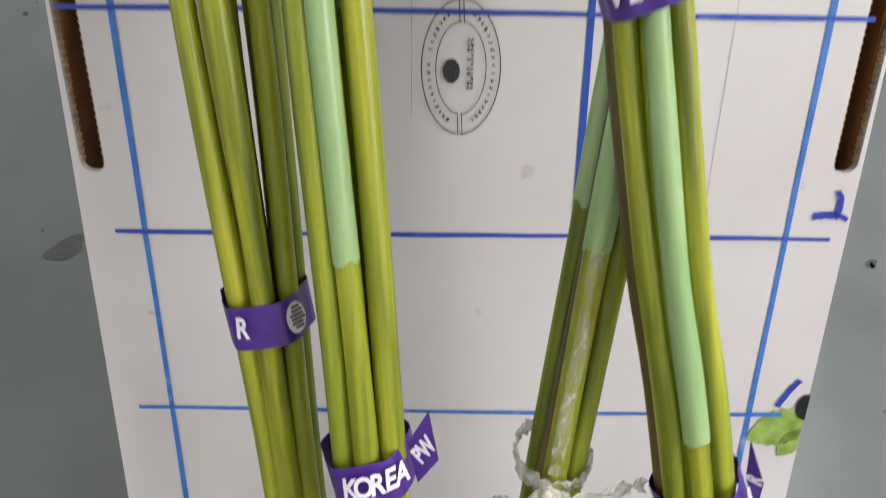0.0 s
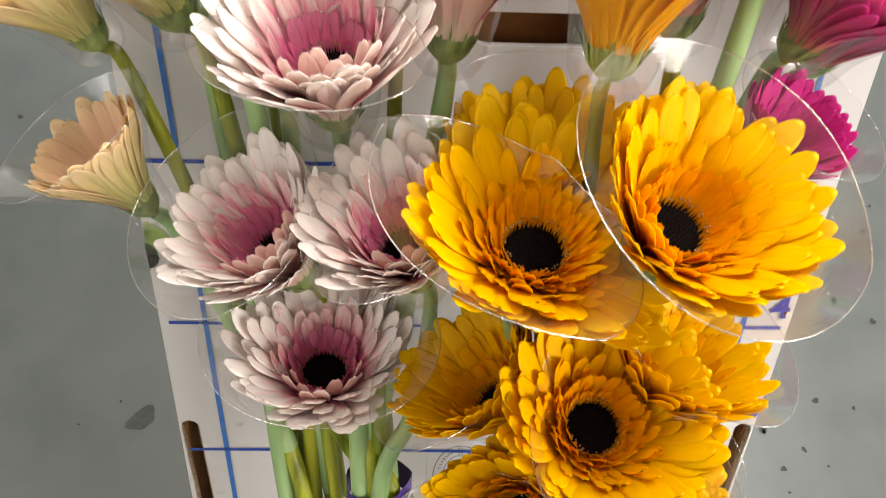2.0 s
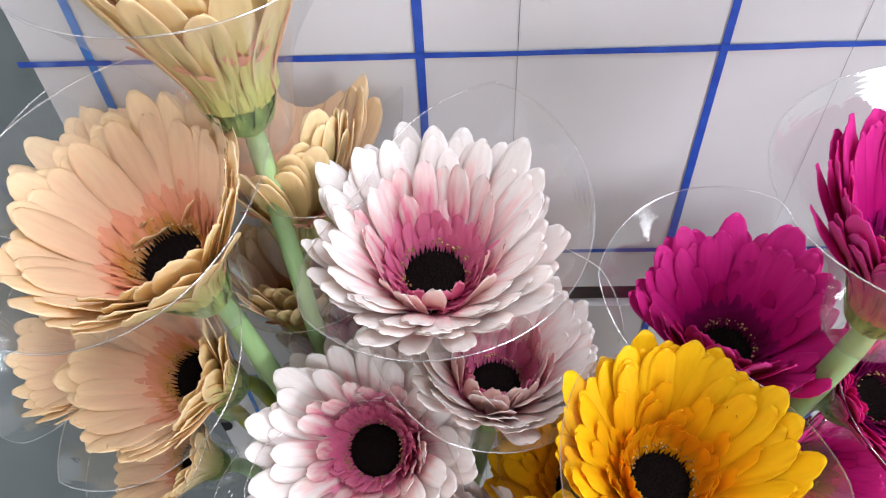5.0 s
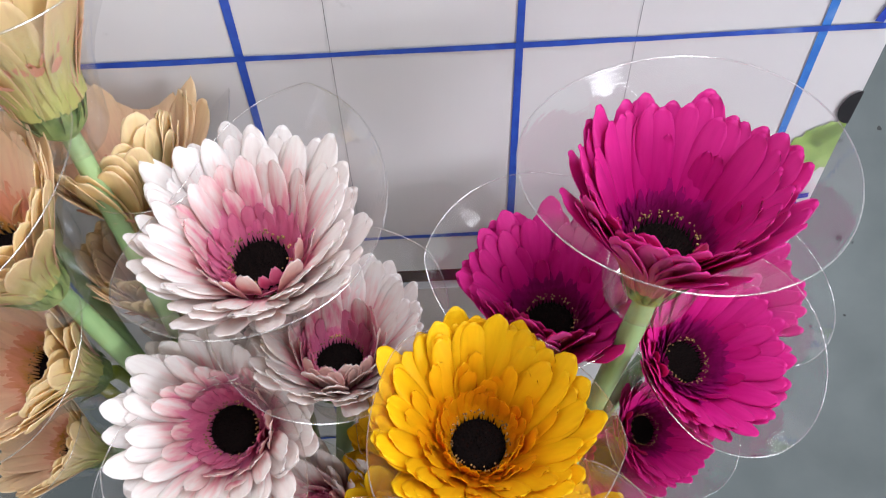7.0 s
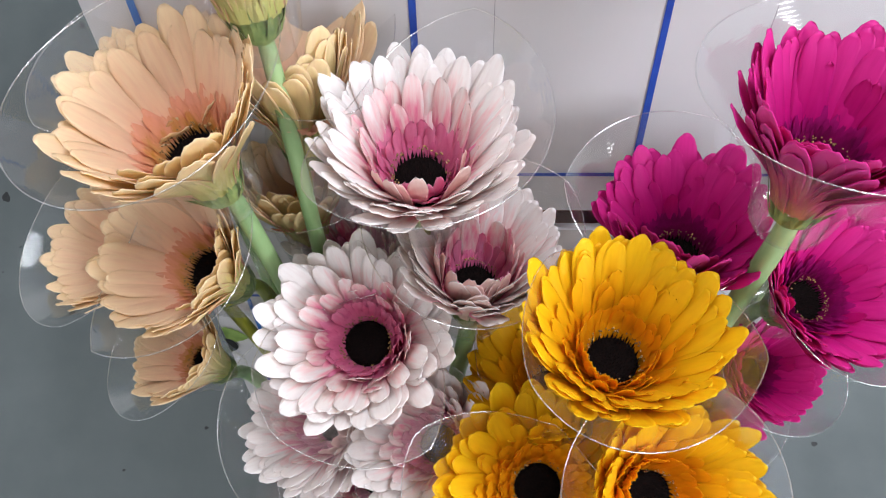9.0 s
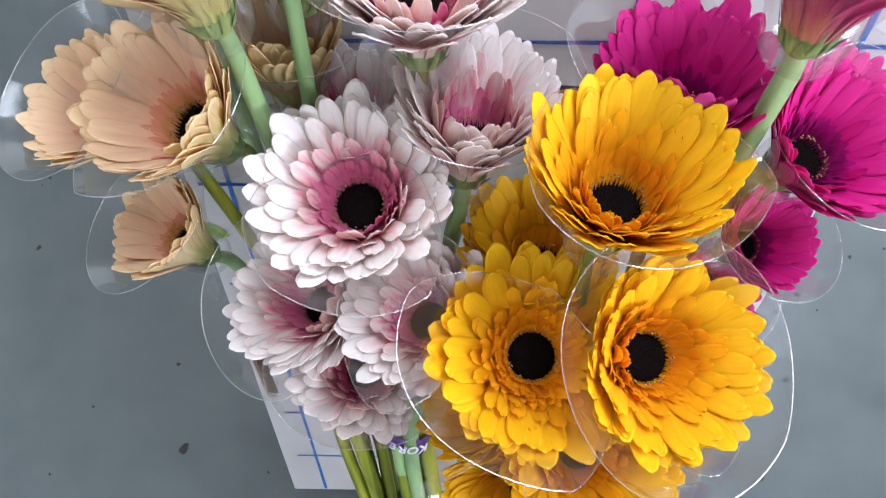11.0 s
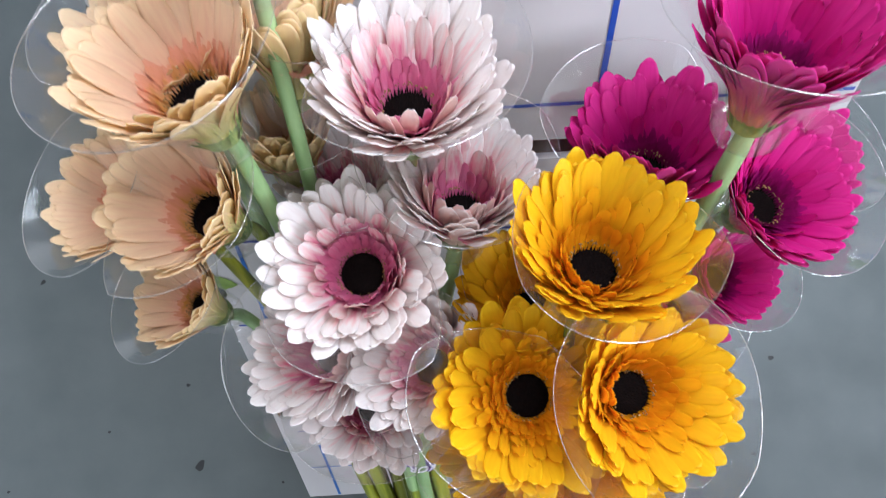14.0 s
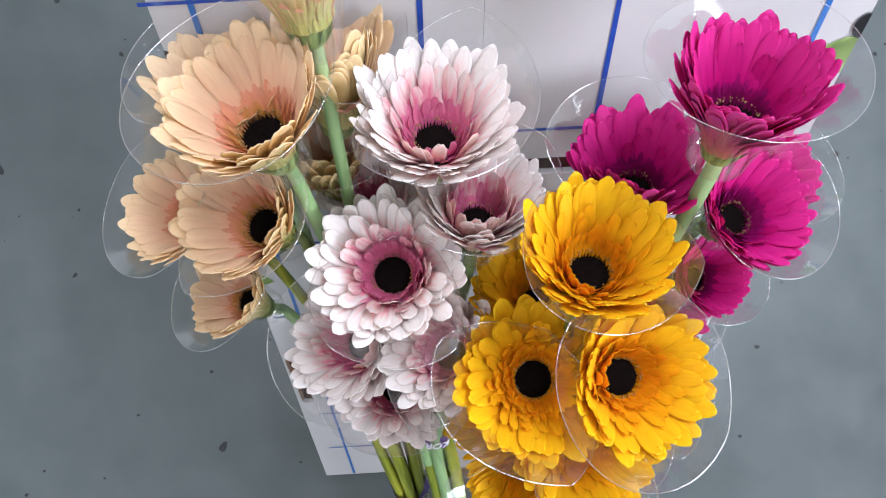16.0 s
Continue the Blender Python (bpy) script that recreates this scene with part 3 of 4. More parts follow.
for colour in FRONT:
    f, b = FRONT[colour], BACK[colour]
    wide = {"yellow": 0.0098, "pink": 0.0095, "peach": 0.0112, "magenta": 0.0095}[colour]
    PETALS[colour] = {
        "outer": [petal_mesh("petal", R_TIP + 0.0005 * i, wide * (0.94 + 0.06 * i), H_TIP + 0.0012 * (i - 1), 0.25 * (i - 1), f, b, i) for i in range(4)],
        "middle": [petal_mesh("petal", R_TIP - 0.0030 + 0.0010 * i, wide * 0.94, H_TIP - 0.0012, 0.2, f, b, 10 + i) for i in range(3)],
        "short": [petal_mesh("petal", 0.0205 + 0.0026 * i, wide * (0.76 if colour == "pink" else 0.62), 0.0150 + 0.0016 * i, 1.2 if colour == "pink" else 0.5, f, b, 20 + i, 0.0115) for i in range(3)],
        "tuft": [petal_mesh("petal", 0.0165 + 0.0012 * i, wide * 0.46, 0.0095 + 0.001 * i, 0.4, INNER[colour], INNER[colour], 30 + i, 0.0105) for i in range(2)],
    }
# rows of petals: kind, number, tilt, lift of the base, share left out
ROWS = {
    "yellow": (("outer", 43, 0, 0.0, 0.0), ("middle", 39, -2, 0.0012, 0.0), ("short", 32, -5, 0.0022, 0.1), ("tuft", 34, -12, 0.0026, 0.1)),
    "pink": (("outer", 42, 0, 0.0, 0.0), ("middle", 38, -3, 0.0013, 0.0), ("short", 30, -7, 0.0022, 0.25), ("tuft", 30, -12, 0.0026, 0.2)),
    "peach": (("outer", 33, 0, 0.0, 0.0), ("middle", 31, -1.5, 0.0010, 0.0)),
    "magenta": (("outer", 42, 0, 0.0, 0.0), ("middle", 38, -2, 0.0012, 0.0), ("short", 24, -3, 0.0022, 0.5)),
}


def floret_mesh(colour):
    """The tuft of short strap florets round the eye, as one mesh."""
    rnd = random.Random(len(colour))
    bm = bmesh.new()
    for ringno, (n, r0, ln, lift, w) in enumerate(((56, 0.0086, 0.0036, 0.0078, 0.0014), (52, 0.0092, 0.0060, 0.0092, 0.0018), (46, 0.0098, 0.0088, 0.0108, 0.0024), (36, 0.0102, 0.0122, 0.0128, 0.0030))):
        for i in range(n):
            a = 2 * math.pi * (i + rnd.random() * 0.6) / n
            l2, h2 = ln * rnd.uniform(0.75, 1.15), lift * rnd.uniform(0.8, 1.2)
            ca, sa = math.cos(a), math.sin(a)
            rows = []
            for t in (0, 0.4, 0.75, 1):
                r = r0 + l2 * t * (1 - 0.15 * t)
                z = 0.001 + h2 * t
                ww = w / 2 * (0.6 + 0.8 * t if t < 0.8 else 0.35)
                rows.append([bm.verts.new((r * ca - k * ww * sa, r * sa + k * ww * ca, z + 0.0005 * abs(k))) for k in (-1, 0, 1)])
            for p, q in zip(rows, rows[1:]):
                for k in (0, 1):
                    bm.faces.new((p[k], q[k], q[k + 1], p[k + 1]))
    return mesh_of("floret_tuft", bm, INNER[colour])


FLORETS = {c: floret_mesh(c) for c in FRONT}


def eye_mesh():
    rnd = random.Random(3)
    bm = bmesh.new()
    revolve(bm, [(0.00002, 0.0020), (0.004, 0.0028), (0.0072, 0.0030), (0.0088, 0.0016), (0.0092, -0.002)], 24)
    for i in range(150):
        a, r = i * 2.39996, 0.0088 * math.sqrt((i + 0.5) / 150)
        h = 0.0016 + 0.0016 * (r / 0.0088) + rnd.uniform(0, 0.0008)
        c = Vector((r * math.cos(a), r * math.sin(a), 0.0022))
        base = [bm.verts.new(c + Vector((0.00045 * math.cos(q), 0.00045 * math.sin(q), 0))) for q in (0, 2.1, 4.2)]
        tip = bm.verts.new(c + Vector((0.0003 * math.cos(a), 0.0003 * math.sin(a), h)))
        for k in range(3):
            bm.faces.new((base[k], base[(k + 1) % 3], tip))
    return mesh_of("eye", bm, EYE_DARK)


def pollen_mesh():
    rnd = random.Random(5)
    bm = bmesh.new()
    for i in range(95):
        a, r = rnd.uniform(0, 6.283), rnd.uniform(0.0082, 0.0100)
        c = Vector((r * math.cos(a), r * math.sin(a), 0.0034))
        bmesh.ops.create_icosphere(bm, subdivisions=1, radius=rnd.uniform(0.00022, 0.00042), matrix=Matrix.Translation(c + Vector((0, 0, rnd.uniform(0.001, 0.0024)))))
    return mesh_of("pollen_ring", bm, EYE_PALE)


def calyx_mesh():
    bm = bmesh.new()
    revolve(bm, [(0.0042, -0.0225), (0.0066, -0.0200), (0.0086, -0.0145), (0.0082, -0.008)], 20)
    for i in range(26):
        a = 2 * math.pi * i / 26 + 0.1 * (i % 2)
        ca, sa = math.cos(a), math.sin(a)
        L = 0.009 + 0.003 * (i % 3)
        v = [bm.verts.new(p) for p in ((0.0078 * ca - 0.0013 * sa, 0.0078 * sa + 0.0013 * ca, -0.0185), (0.0078 * ca + 0.0013 * sa, 0.0078 * sa - 0.0013 * ca, -0.0185),
                                       ((0.0105 + 0.002 * (i % 2)) * ca, (0.0105 + 0.002 * (i % 2)) * sa, -0.0185 + L), (0.0096 * ca, 0.0096 * sa, -0.0135))]
        bm.faces.new((v[0], v[1], v[3]))
        bm.faces.new((v[0], v[3], v[2]))
        bm.faces.new((v[1], v[2], v[3]))
    return mesh_of("calyx", bm, CALYX)


EYE_ME, POLLEN_ME, CALYX_ME = eye_mesh(), pollen_mesh(), calyx_mesh()
CUP_PROFILE = [(0.0052, -0.0258), (0.0075, -0.0268), (0.0108, -0.0258), (0.0134, -0.0215), (0.0146, -0.0150), (0.0158, -0.0080), (0.0176, -0.0010), (0.0204, 0.0055), (0.0243, 0.0120), (0.0288, 0.0185), (0.0333, 0.0250), (0.0375, 0.0310), (0.0407, 0.0352), (0.0424, 0.0372), (0.0430, 0.0380)]


def cup_meshes(seed, pushes):
    """A clear cup and its rim; pushes are (direction, share) by which neighbours press its side in and down."""
    bm = bmesh.new()
    rings = revolve(bm, CUP_PROFILE, 72, 0.05, 1.7 * seed)
    for v in bm.verts:
        q = v.co.xy.normalized()
        for d, share in pushes:
            f = 1 - share * max(0.0, q.dot(d) - 0.2) / 0.8 * max(0.0, min(1.0, (v.co.z + 0.008) / 0.03))
            v.co.x, v.co.y, v.co.z = v.co.x * f, v.co.y * f, v.co.z * (f if v.co.z > 0 else 1)
    loop = [v.co.copy() for v in rings[-1]]
    cup_me = mesh_of("clear_cup", bm, CUP)
    bm = bmesh.new()
    tube(bm, loop + [loop[0]], [0.00026] * (len(loop) + 1), 5, False)
    return cup_me, mesh_of("rim", bm, RIM)


LABELS = {
    "yellow": "bright yellow gerbera with black eye in clear plastic cup",
    "pink": "white and pink gerbera with black eye in clear cup",
    "peach": "pale peach gerbera with dark eye in clear plastic cup",
    "magenta": "deep magenta gerbera with dark eye in clear plastic cup",
}
# bunch: stem line points (floor, low, band), spread there, taped stems end near this height
BUNCH = {
    "pink": [((-0.026, -0.050, 0.004), 0.011), ((-0.0350, 0.080, 0.208), 0.0105), ((-0.0490, 0.196, 0.382), 0.0100)],
    "yellow": [((0.130, -0.048, 0.004), 0.011), ((0.0845, 0.084, 0.213), 0.0105), ((0.0645, 0.129, 0.290), 0.0102), ((0.0482, 0.172, 0.366), 0.0095)],
    "peach": [((-0.056, -0.018, 0.004), 0.009), ((-0.0700, 0.092, 0.178), 0.0085), ((-0.083, 0.194, 0.343), 0.0150)],
    "magenta": [((0.012, -0.018, 0.004), 0.010), ((0.0345, 0.093, 0.180), 0.0100), ((0.0560, 0.198, 0.352), 0.0090)],
}
FLOWERS = [
    # colour, heart, axis, size, degrees by which the petals stand up
    ("yellow", (0.029, 0.291, 0.628), (0.07, 0.40, 0.91), 1.02, 1),
    ("yellow", (0.007, 0.241, 0.563), (0.06, 0.06, 0.99), 1.1, -7),
    ("yellow", (0.049, 0.241, 0.579), (0.18, -0.02, 0.98), 1.06, -3),
    ("yellow", (0.035, 0.199, 0.500), (0.10, -0.02, 0.99), 1.1, -4),
    ("yellow", (0.016, 0.176, 0.451), (-0.40, -0.38, 0.84), 1.04, 2),
    ("yellow", (0.062, 0.187, 0.449), (0.34, 0.15, 0.93), 0.82, 4),
    ("yellow", (0.002, 0.212, 0.488), (-0.60, 0.35, 0.72), 0.92, 2),
    ("yellow", (0.064, 0.218, 0.497), (0.30, 0.30, 0.91), 0.92, 0),
    ("yellow", (0.014, 0.281, 0.538), (-0.12, 0.36, 0.92), 0.98, 0),
    ("pink", (-0.038, 0.352, 0.647), (0.02, 0.38, 0.93), 1.0, -2),
    ("pink", (-0.063, 0.299, 0.582), (-0.06, 0.04, 1.0), 1.06, -3),
    ("pink", (-0.020, 0.321, 0.598), (0.08, 0.42, 0.90), 0.98, 7),
    ("pink", (-0.086, 0.264, 0.516), (-0.36, 0.05, 0.93), 1.0, 2),
    ("pink", (-0.035, 0.256, 0.535), (-0.22, 0.08, 0.97), 0.98, 2),
    ("pink", (-0.071, 0.233, 0.462), (0.02, 0.16, 0.98), 1.02, -3),
    ("pink", (-0.068, 0.336, 0.562), (-0.10, 0.30, 0.95), 0.85, 1),
    ("peach", (-0.086, 0.398, 0.705), (-0.06, 0.50, 0.86), 0.96, 13),
    ("peach", (-0.109, 0.354, 0.668), (-0.17, 0.34, 0.92), 1.0, 4),
    ("peach", (-0.123, 0.325, 0.602), (-0.32, 0.14, 0.93), 0.98, 4),
    ("peach", (-0.163, 0.335, 0.575), (-0.42, 0.15, 0.90), 0.85, 1),
    ("peach", (-0.150, 0.292, 0.522), (-0.46, 0.22, 0.86), 0.78, 6),
    ("peach", (-0.082, 0.378, 0.634), (0.10, 0.52, 0.85), 0.98, 9),
    ("peach", (-0.126, 0.376, 0.634), (-0.15, 0.40, 0.90), 0.95, 0),
    ("magenta", (0.082, 0.346, 0.680), (0.04, 0.46, 0.89), 0.96, 7),
    ("magenta", (0.059, 0.332, 0.600), (-0.12, 0.36, 0.92), 1.0, 3),
    ("magenta", (0.106, 0.316, 0.600), (0.28, 0.12, 0.95), 0.86, 0),
    ("magenta", (0.099, 0.290, 0.553), (0.34, 0.05, 0.94), 0.68, 3),
    ("magenta", (0.132, 0.340, 0.562), (0.30, 0.20, 0.93), 0.80, 2),
    ("magenta", (0.088, 0.276, 0.515), (0.35, -0.10, 0.93), 0.70, 4),
    ("peach", (-0.093, 0.352, 0.578), (-0.02, 0.50, 0.86), 0.85, 14),
]
HEX = [(0, 0)] + [(0.62 * math.cos(a), 0.62 * math.sin(a)) for a in (0.3, 2.4, 4.5)] + [(math.cos(a), math.sin(a)) for a in (-1.57, -0.6, -2.5, 0.5, 2.7, 1.57)]
# where a neighbour pushes a head's petals down (-) or up (+): direction in plan and degrees
PRESS = {0: ((0.6, 0.8), 9), 1: ((1, 0), -40), 2: ((-1, 0.1), 9), 4: ((1, 0), 16), 10: ((0.3, -1), 8), 18: ((1, -0.2), 4), 21: ((0.8, -0.6), 24), 24: ((-0.5, -0.8), 20)}


def pressed(i, m, a):
    if i not in PRESS:
        return 0.0
    d = (m.to_3x3() @ Vector((math.cos(radians(a)), math.sin(radians(a)), 0))).to_2d().normalized()
    return PRESS[i][1] * max(0.0, d.dot(Vector(PRESS[i][0]).normalized()) - 0.25) / 0.75


# height at which the mint tape ends on a stem of each bunch, by its place in the bunch
TAPED = {
    "pink": {4: 0.292, 6: 0.36, 2: 0.33, 1: 0.35},
    "yellow": {4: 0.236, 7: 0.262, 1: 0.315, 2: 0.34},
    "peach": {0: 0.40, 1: 0.36, 4: 0.40, 6: 0.37},
    "magenta": {0: 0.40, 4: 0.272, 2: 0.280, 5: 0.33},
}
BROWN_STEMS = {"yellow": (1, 8), "magenta": (3,), "pink": (), "peach": ()}
count = {c: 0 for c in FRONT}
STEM_SIDE = Vector((0, 0.85, -0.53))
for idx, (colour, heart, axis_dir, size, lift) in enumerate(FLOWERS):
    rnd = random.Random(100 + idx)
    z_ax = Vector(axis_dir).normalized()
    turn = z_ax.to_track_quat("Z", "Y").to_matrix().to_4x4()
    m = Matrix.Translation(heart) @ turn @ pose(0, 0, 0, 0, 0, rnd.uniform(0, 360)) @ Matrix.Diagonal((size, size, size, 1))
    fl = thing("gerbera", m, LABELS[colour], "flower", colour + " gerbera bunch")
    P = PETALS[colour]
    for kind, n, tilt, base, gaps in ROWS[colour]:
        for i in range(n):
            if rnd.random() < gaps:
                continue
            a = 360 * (i + rnd.uniform(-0.22, 0.22)) / n + (9 if kind == "middle" else 0)
            ob = part("petal", rnd.choice(P[kind]), None, fl)
            s, sway = (rnd.uniform(0.90, 1.05), 5.5) if colour == "pink" else (rnd.uniform(0.95, 1.03), 3.2)
            ob.matrix_local = pose(0, 0, base - 0.001, 0, 0, a) @ pose(0, 0, 0, rnd.uniform(-5, 5), tilt - (4 if kind == "middle" and lift > 10 else 0) - lift - pressed(idx, m, a) + rnd.uniform(-sway, sway), 0) @ Matrix.Diagonal((s, s, s, 1))
    part("floret_tuft", FLORETS[colour], None, fl)["kind"] = "stuff"
    part("eye", EYE_ME, None, fl, "dark flower eye").scale = (1.02, 1.02, 1.1)
    ring_ob = part("pollen_ring", POLLEN_ME, None, fl)
    ring_ob["kind"], ring_ob.scale = "stuff", (1.06, 1.06, 1.15)
    part("calyx", CALYX_ME, None, fl, "green calyx of pointed bracts")
    pushes = []
    for k, other in enumerate(FLOWERS):
        p = m.inverted() @ Vector(other[1])
        if k != idx and -0.021 < p.z < 0.028 and p.xy.length < 0.072:
            pushes.append((p.xy.normalized(), min(0.5, (0.076 - p.xy.length) / 0.07)))
    cup_me, rim_me = cup_meshes(idx, pushes)
    cup = part("clear_cup", cup_me, None, fl, "clear plastic flower cup")
    cup.scale = (1 + 0.016 * max(0, -lift), 1 + 0.016 * max(0, -lift), 1)
    part("rim", rim_me, None, cup)
    # stem: floor, low tie, upper tie, then out to the head
    k = count[colour]
    count[colour] += 1
    hx = HEX[k % len(HEX)]
    inv = m.inverted()
    pts = []
    for (c, spread) in BUNCH[colour]:
        tw = 0.25 * (c[2] - 0.2)
        ox = hx[0] * math.cos(tw) - hx[1] * math.sin(tw)
        oy = hx[0] * math.sin(tw) + hx[1] * math.cos(tw)
        pts.append(Vector(c) + spread * (Vector((1, 0, 0)) * ox + STEM_SIDE * oy))
    base = Vector(heart) - z_ax * 0.021 * size
    pts.append((pts[-1] * 0.45 + (base - z_ax * 0.05) * 0.55) + Vector((0, 0.004, 0)))
    pts.append(base - z_ax * 0.022)
    pts.append(base)
    line = [inv @ p for p in smooth_path(pts, 8)]
    n = len(line)
    thick = rnd.uniform(0.0047, 0.0058)
    rad = [(thick - 0.0029 * (i / (n - 1))) * (1 + 0.03 * math.sin(i * 0.9 + idx)) / size for i in range(n)]
    lie = (line[n // 2] - line[0]).to_track_quat("Z", "Y").to_matrix().to_4x4()
    own = [lie.inverted() @ p for p in line]
    bm = bmesh.new()
    tube(bm, own, rad, 12)
    part("stem", bm, STEM_DARK if k in BROWN_STEMS[colour] else STEM, fl).matrix_local = lie
    end = TAPED[colour].get(k)
    if end:
        cut = min(i for i in range(n) if (m @ line[i]).z > end - 0.012)
        f = (end - (m @ line[cut]).z) / max(1e-5, (m @ line[cut + 1]).z - (m @ line[cut]).z)
        run = [own[cut].lerp(own[cut + 1], min(0.95, max(0.0, f)))] + own[cut + 1:n - 1]
        bm = bmesh.new()
        tube(bm, run, [r * 1.07 + 0.0002 for r in rad[cut:n - 1]], 12, False)
        # torn lower end
        for v in list(bm.verts)[:12]:
            v.co -= (run[1] - run[0]).normalized() * rnd.uniform(0, 0.0035)
        part("stem_tape", bm, STRAW, fl, "pale mint green tape round the stem").matrix_local = lie


# ---- paper bands, tape and tags round the bunches ----
def band(at, along, rx, ry, height, text, turn, tag=None, tilt=0, logo=None, shift=0.0, step=0.36, label="purple paper band with white print round the stems"):
    up = Vector(along).normalized()
    x = Vector((1, 0, 0))
    x = (x - up * x.dot(up)).normalized()
    y = up.cross(x)
    m = Matrix((x, y, up)).transposed().to_4x4()
    m.translation = at
    m = m @ pose(0, 0, 0, 0, tilt, 0)
    ob = thing("paper_band", m, label, "label band", "purple bands")
    bm = bmesh.new()
    n = 40
    rows = []
    for i in range(n + 1):
        a = 2 * math.pi * i / n
        wob = 1 + 0.06 * math.sin(5 * a + turn) + 0.015 * math.sin(11 * a)
        rows.append([bm.verts.new((rx * wob * math.cos(a), ry * wob * math.sin(a), z + 0.0012 * math.sin(a + turn))) for z in (-height / 2, 0, height / 2)])
    for p, q in zip(rows, rows[1:]):
        for k in (0, 1):
            bm.faces.new((p[k], q[k], q[k + 1], p[k + 1]))
    part("strip", bm, PURPLE, ob)
    if tag:
        bm = bmesh.new()
        (tx, tw, th, tag_text) = tag
        vs = [bm.verts.new(p) for p in ((tx * rx, -ry * 0.5, -height / 2), (tx * (rx + tw), -ry * 0.7, -height / 2 + th), (tx * (rx + tw * 1.05), -ry * 0.6, height / 2 + th * 1.2), (tx * rx, -ry * 0.5, height / 2))]
        v0, v1, v3 = vs[0].co.copy(), vs[1].co.copy(), vs[3].co.copy()
        bm.faces.new(vs)
        part("loose_end", bm, PURPLE, ob, "loose end of the purple band")
        tx_dir = (v1 - v0).normalized()
        tn = tx_dir.cross(v3 - v0).normalized()
        tm = Matrix((tx_dir, tn.cross(tx_dir), tn)).transposed().to_4x4()
        tm.translation = v0 + (v1 - v0) * 0.55 + (v3 - v0) * 0.5 + tn * 0.0006
        lettering("band_letter", tag_text, height * 0.5, tm @ Matrix.Diagonal((0.8, 1, 1, 1)), WHITE_INK, ob, "white printed letter")
    if logo is not None:
        nrm = Vector((math.cos(logo) / rx, math.sin(logo) / ry, 0)).normalized()
        at0 = Vector((rx * 1.09 * math.cos(logo), ry * 1.09 * math.sin(logo), 0)) + nrm * 0.0008
        side = Vector((-nrm.y, nrm.x, 0))
        bm = bmesh.new()
        bm.faces.new([bm.verts.new(at0 + side * 0.0042 * math.cos(q) + Vector((0, 0, 0.0062 * math.sin(q)))) for q in [2 * math.pi * i / 24 for i in range(24)]])
        part("band_logo", bm, WHITE_INK, ob, "white oval print")
        bm = bmesh.new()
        for i in range(6):
            z = 0.0040 - i * 0.0016
            w = 0.0026 * (1 - abs(z) / 0.007) + 0.0006
            bm.faces.new([bm.verts.new(at0 + nrm * 0.0004 + side * (0.0005 * (i % 2) + k * w) + Vector((0, 0, z + dz))) for k, dz in ((-1, 0), (1, 0), (1, 0.0009), (-1, 0.0009))])
        part("logo_bars", bm, INK_BLACK, ob, "dark bars in the oval print")
    # letters bent round the band
    for i, ch in enumerate(text[::-1] if turn else text):
        if ch == " ":
            continue
        a = -math.pi / 2 + (i - (len(text) - 1) / 2) * step + shift
        if abs(a + math.pi / 2) > 1.35:
            continue
        wob = 1.08
        p = Vector((rx * wob * math.cos(a), ry * wob * math.sin(a), 0))
        nrm = Vector((math.cos(a) / rx, math.sin(a) / ry, 0)).normalized()
        flip = 180 if turn else 0
        lettering("band_letter", ch, height * 0.68, Matrix.Translation(p + nrm * 0.0009) @ pose(0, 0, 0, 90, 0, math.degrees(math.atan2(nrm.y, nrm.x)) + 90) @ pose(0, 0, 0, 0, 0, flip) @ Matrix.Diagonal((0.78, 1, 1, 1)), WHITE_INK, ob, "white printed letter")
    return ob


def bunch_dir(c, i):
    return Vector(BUNCH[c][i + 1][0]) - Vector(BUNCH[c][i][0])


band((-0.0495, 0.200, 0.384), bunch_dir("pink", 1), 0.0160, 0.0150, 0.017, "KOREA", 1, tilt=4, logo=-0.45, shift=-0.2)
band((-0.0359, 0.085, 0.2165), bunch_dir("pink", 1), 0.0165, 0.0165, 0.017, "KOREA", 0, (1, 0.010, 0.010, "PW"), tilt=-9, shift=0.2, step=0.27)
band((-0.0757, 0.132, 0.246), bunch_dir("peach", 1), 0.0160, 0.0160, 0.017, "R", 0, tilt=-5, logo=-0.75, shift=-0.35)
band((0.0490, 0.171, 0.366), bunch_dir("yellow", 1), 0.0155, 0.0150, 0.016, "KOREA", 1, tilt=-7)
band((0.0885, 0.078, 0.204), bunch_dir("yellow", 1), 0.0165, 0.0165, 0.016, "R", 0, (1, 0.005, 0.014, "R"), tilt=-9, logo=-1.3, shift=1.0)

# crinkled clear tape tied round the magenta stems, and a strip up one of them
knot = thing("tape_knot", Matrix.Translation((0.0355, 0.0985, 0.190)), "crinkled clear plastic tape knotted round the stems", "tape")
rnd = random.Random(8)
bm = bmesh.new()
prev = None
for i in range(61):
    a = 2 * math.pi * (i % 60) / 60
    seed = random.Random(i % 60)
    row = []
    for k, z in enumerate((-0.0060, -0.0035, -0.0010, 0.0015, 0.0042, 0.0065)):
        rr = 1 + seed.uniform(-0.07, 0.09)
        row.append(bm.verts.new((0.0152 * rr * math.cos(a), 0.0146 * rr * math.sin(a), 1.25 * z * seed.uniform(0.75, 1.2) - 0.004 * math.cos(a))))
    if prev:
        for k in range(5):
            bm.faces.new((prev[k], row[k], row[k + 1], prev[k + 1]))
    prev = row
part("loop", bm, KNOT_FILM, knot)
bm = bmesh.new()
bmesh.ops.create_icosphere(bm, subdivisions=3, radius=1)
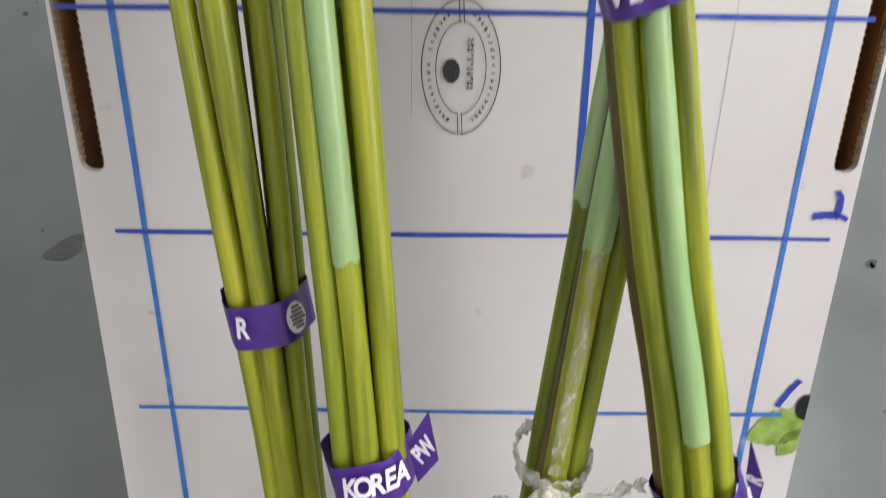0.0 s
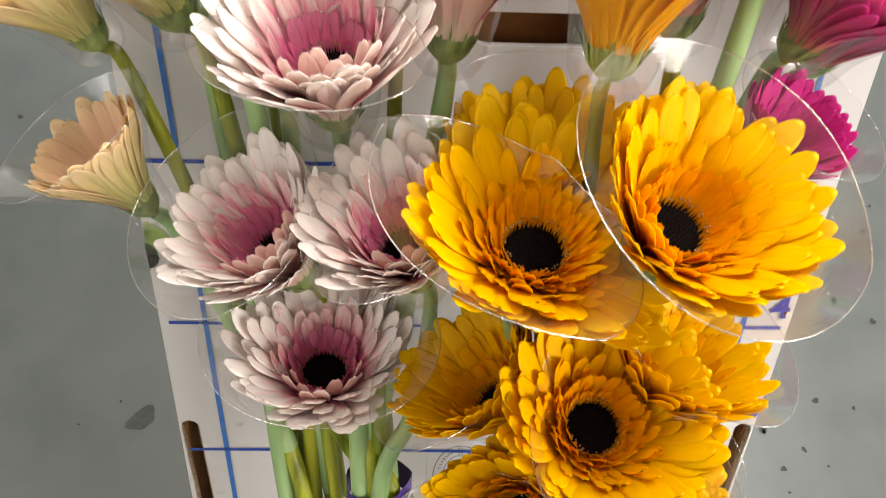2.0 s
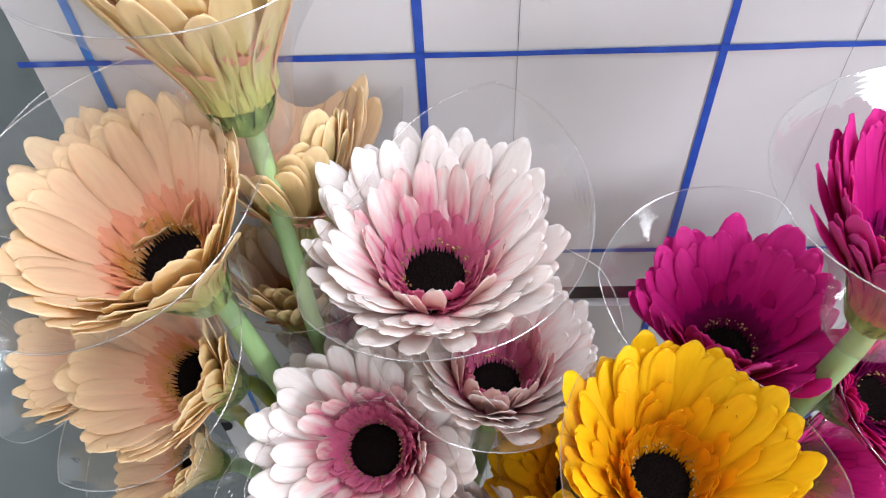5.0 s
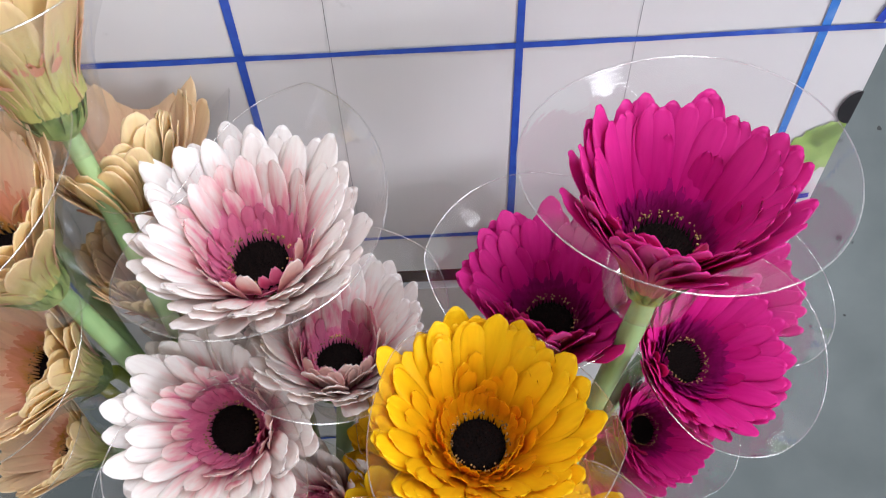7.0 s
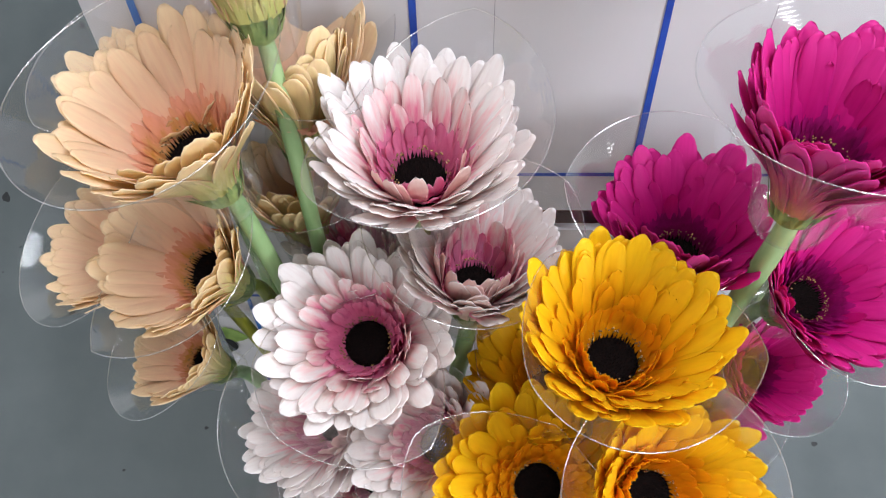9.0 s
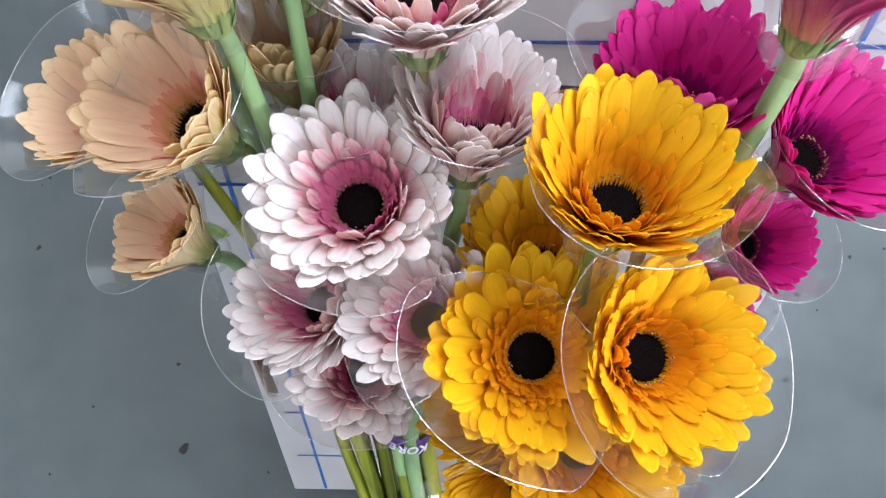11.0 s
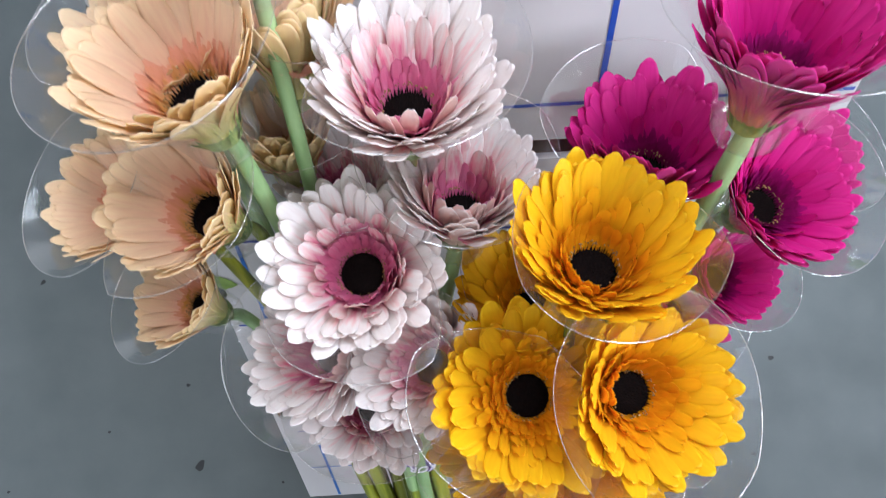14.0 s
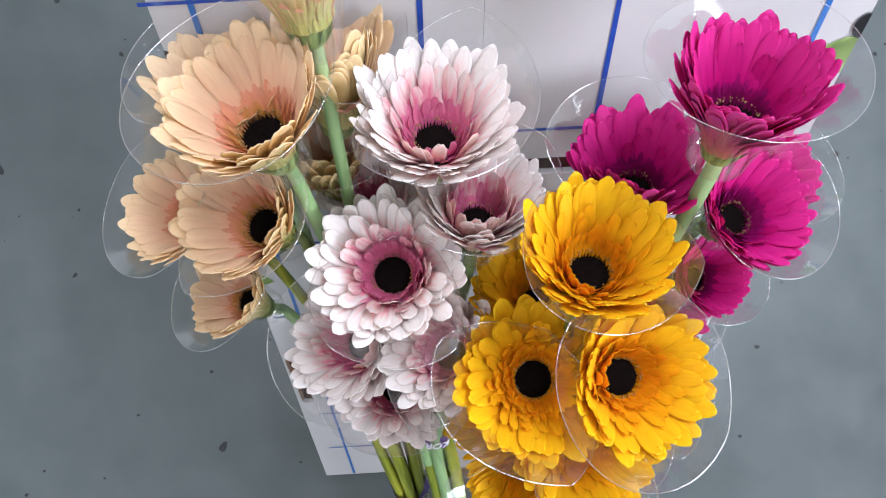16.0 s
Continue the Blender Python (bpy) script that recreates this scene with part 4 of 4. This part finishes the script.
for v in bm.verts:
    w = 1 + 0.16 * math.sin(5 * v.co.x + 3 * v.co.z) + 0.12 * math.sin(9 * v.co.z - 4 * v.co.x) + rnd.uniform(-0.09, 0.09)
    v.co = Vector((0.0082 * v.co.x, 0.0045 * v.co.y, 0.0068 * v.co.z)) * w + Vector((-0.001, -0.0165, -0.003))
part("knot_lump", bm, KNOT_FILM, knot)
for ends, wide in ((((-0.004, -0.018, -0.004), (-0.014, -0.019, -0.006), (-0.024, -0.017, -0.006)), 0.0055), (((0.002, -0.018, -0.001), (0.013, -0.019, 0.004), (0.026, -0.017, 0.010), (0.034, -0.016, 0.011)), 0.0052), (((-0.006, -0.019, -0.004), (-0.010, -0.020, -0.010), (-0.018, -0.019, -0.013)), 0.004)):
    bm = bmesh.new()
    line = smooth_path(ends, 7)
    prev = None
    for i, p in enumerate(line):
        q = i / (len(line) - 1)
        w = wide * (0.45 + 0.75 * math.sin(2.2 * q)) * (1 + 0.12 * math.sin(i * 2.1))
        row = [bm.verts.new(p + Vector((rnd.uniform(-0.0008, 0.0008) + (rnd.uniform(-0.0015, 0.0015) if q > 0.98 else 0), 0.0014 * math.sin(3 * k2 + i) + rnd.uniform(-0.0007, 0.0007), k2 * w + rnd.uniform(-0.0005, 0.0005)))) for k2 in (-1, -0.6, -0.25, 0.1, 0.5, 1)]
        if prev:
            for k2 in range(5):
                bm.faces.new((prev[k2], row[k2], row[k2 + 1], prev[k2 + 1]))
        prev = row
    part("loose_end", bm, KNOT_FILM, knot)

a, b2 = Vector(BUNCH["magenta"][1][0]), Vector(BUNCH["magenta"][2][0])
tape = thing("clear_tape", Matrix.Translation(a.lerp(b2, 0.3)), "strip of crinkled clear tape stuck along a stem", "tape")
bm = bmesh.new()
prev = None
for i in range(25):
    p = a.lerp(b2, 0.06 + 0.5 * i / 24) - STEM_SIDE * 0.0158 - a.lerp(b2, 0.3) + Vector((-0.001, 0, 0))
    row = [bm.verts.new(p + Vector((k * 0.0028 + rnd.uniform(-0.0004, 0.0004), rnd.uniform(-0.0006, 0.0006) + 0.0012 * k * k, 0))) for k in (-1, -0.3, 0.35, 1)]
    if prev:
        for k in range(3):
            bm.faces.new((prev[k], row[k], row[k + 1], prev[k + 1]))
    prev = row
part("strip", bm, FILM, tape)

# ---- stains on the floor ----
def stain(name, x, y, rx, ry, turn, mat, seed, label):
    rnd = random.Random(seed)
    ph = [rnd.uniform(0, 6.28) for _ in range(3)]
    bm = bmesh.new()
    vs = []
    for i in range(22):
        a = 2 * math.pi * i / 22
        k = 1 + 0.16 * math.sin(2 * a + ph[0]) + 0.12 * math.sin(3 * a + ph[1]) + 0.08 * math.sin(5 * a + ph[2])
        vs.append(bm.verts.new((rx * k * math.cos(a), ry * k * math.sin(a), 0)))
    bm.faces.new(vs)
    ob = new(name, mesh_of(name, bm, mat))
    ob.matrix_world = pose(x, y, 0.0006, 0, 0, turn)
    return tagged(ob, label, "stain", "floor stains", "structure")


stain("floor_stain", -0.298, 0.346, 0.0135, 0.0110, 30, SPOT, 1, "dark grey drop stain on the floor")
stain("floor_stain", 0.317, 0.340, 0.0050, 0.0035, 10, SPOT, 2, "small dark stain on the floor")
stain("floor_stain", -0.306, 0.146, 0.0035, 0.0075, -30, SPOT_DARK, 3, "small black scuff on the floor")
stain("floor_stain", 0.338, 0.228, 0.0028, 0.0028, 0, SPOT_DARK, 4, "small black speck on the floor")
for i, (x, y, r) in enumerate(((0.376, 0.370, 0.0038), (-0.479, 0.360, 0.0030), (-0.569, 0.494, 0.0055), (0.308, 0.124, 0.0022), (0.518, 0.581, 0.0032), (0.473, 0.569, 0.0026), (0.457, 0.458, 0.0034), (0.330, 0.301, 0.0028), (0.354, 0.320, 0.0030), (-0.418, 0.632, 0.0032), (-0.497, 0.705, 0.0034), (0.420, 0.482, 0.0032), (0.317, 0.338, 0.0026))):
    stain("floor_stain", x, y, r, r * (0.7 + 0.1 * (i % 4)), 37 * i, SPOT_DARK, 20 + i, "small black speck on the floor")
rnd = random.Random(12)
bm = bmesh.new()
for i in range(330):
    x, y = rnd.uniform(-0.9, 0.9), rnd.uniform(-0.6, 1.1)
    r = rnd.uniform(0.0008, 0.0024) * (1.6 if rnd.random() < 0.1 else 1)
    ph = rnd.uniform(0, 6)
    bm.faces.new([bm.verts.new((x + r * (1 + 0.3 * math.sin(2 * a + ph)) * math.cos(a), y + r * (1 + 0.3 * math.sin(3 * a + ph)) * math.sin(a) * rnd.uniform(0.8, 1), 0.0005)) for a in [2 * math.pi * j / 9 for j in range(9)]])
specks = new("floor_specks", mesh_of("floor_specks", bm, SPOT_DARK))
tagged(specks, "scattered small dark specks on the concrete floor", "specks", kind="stuff")
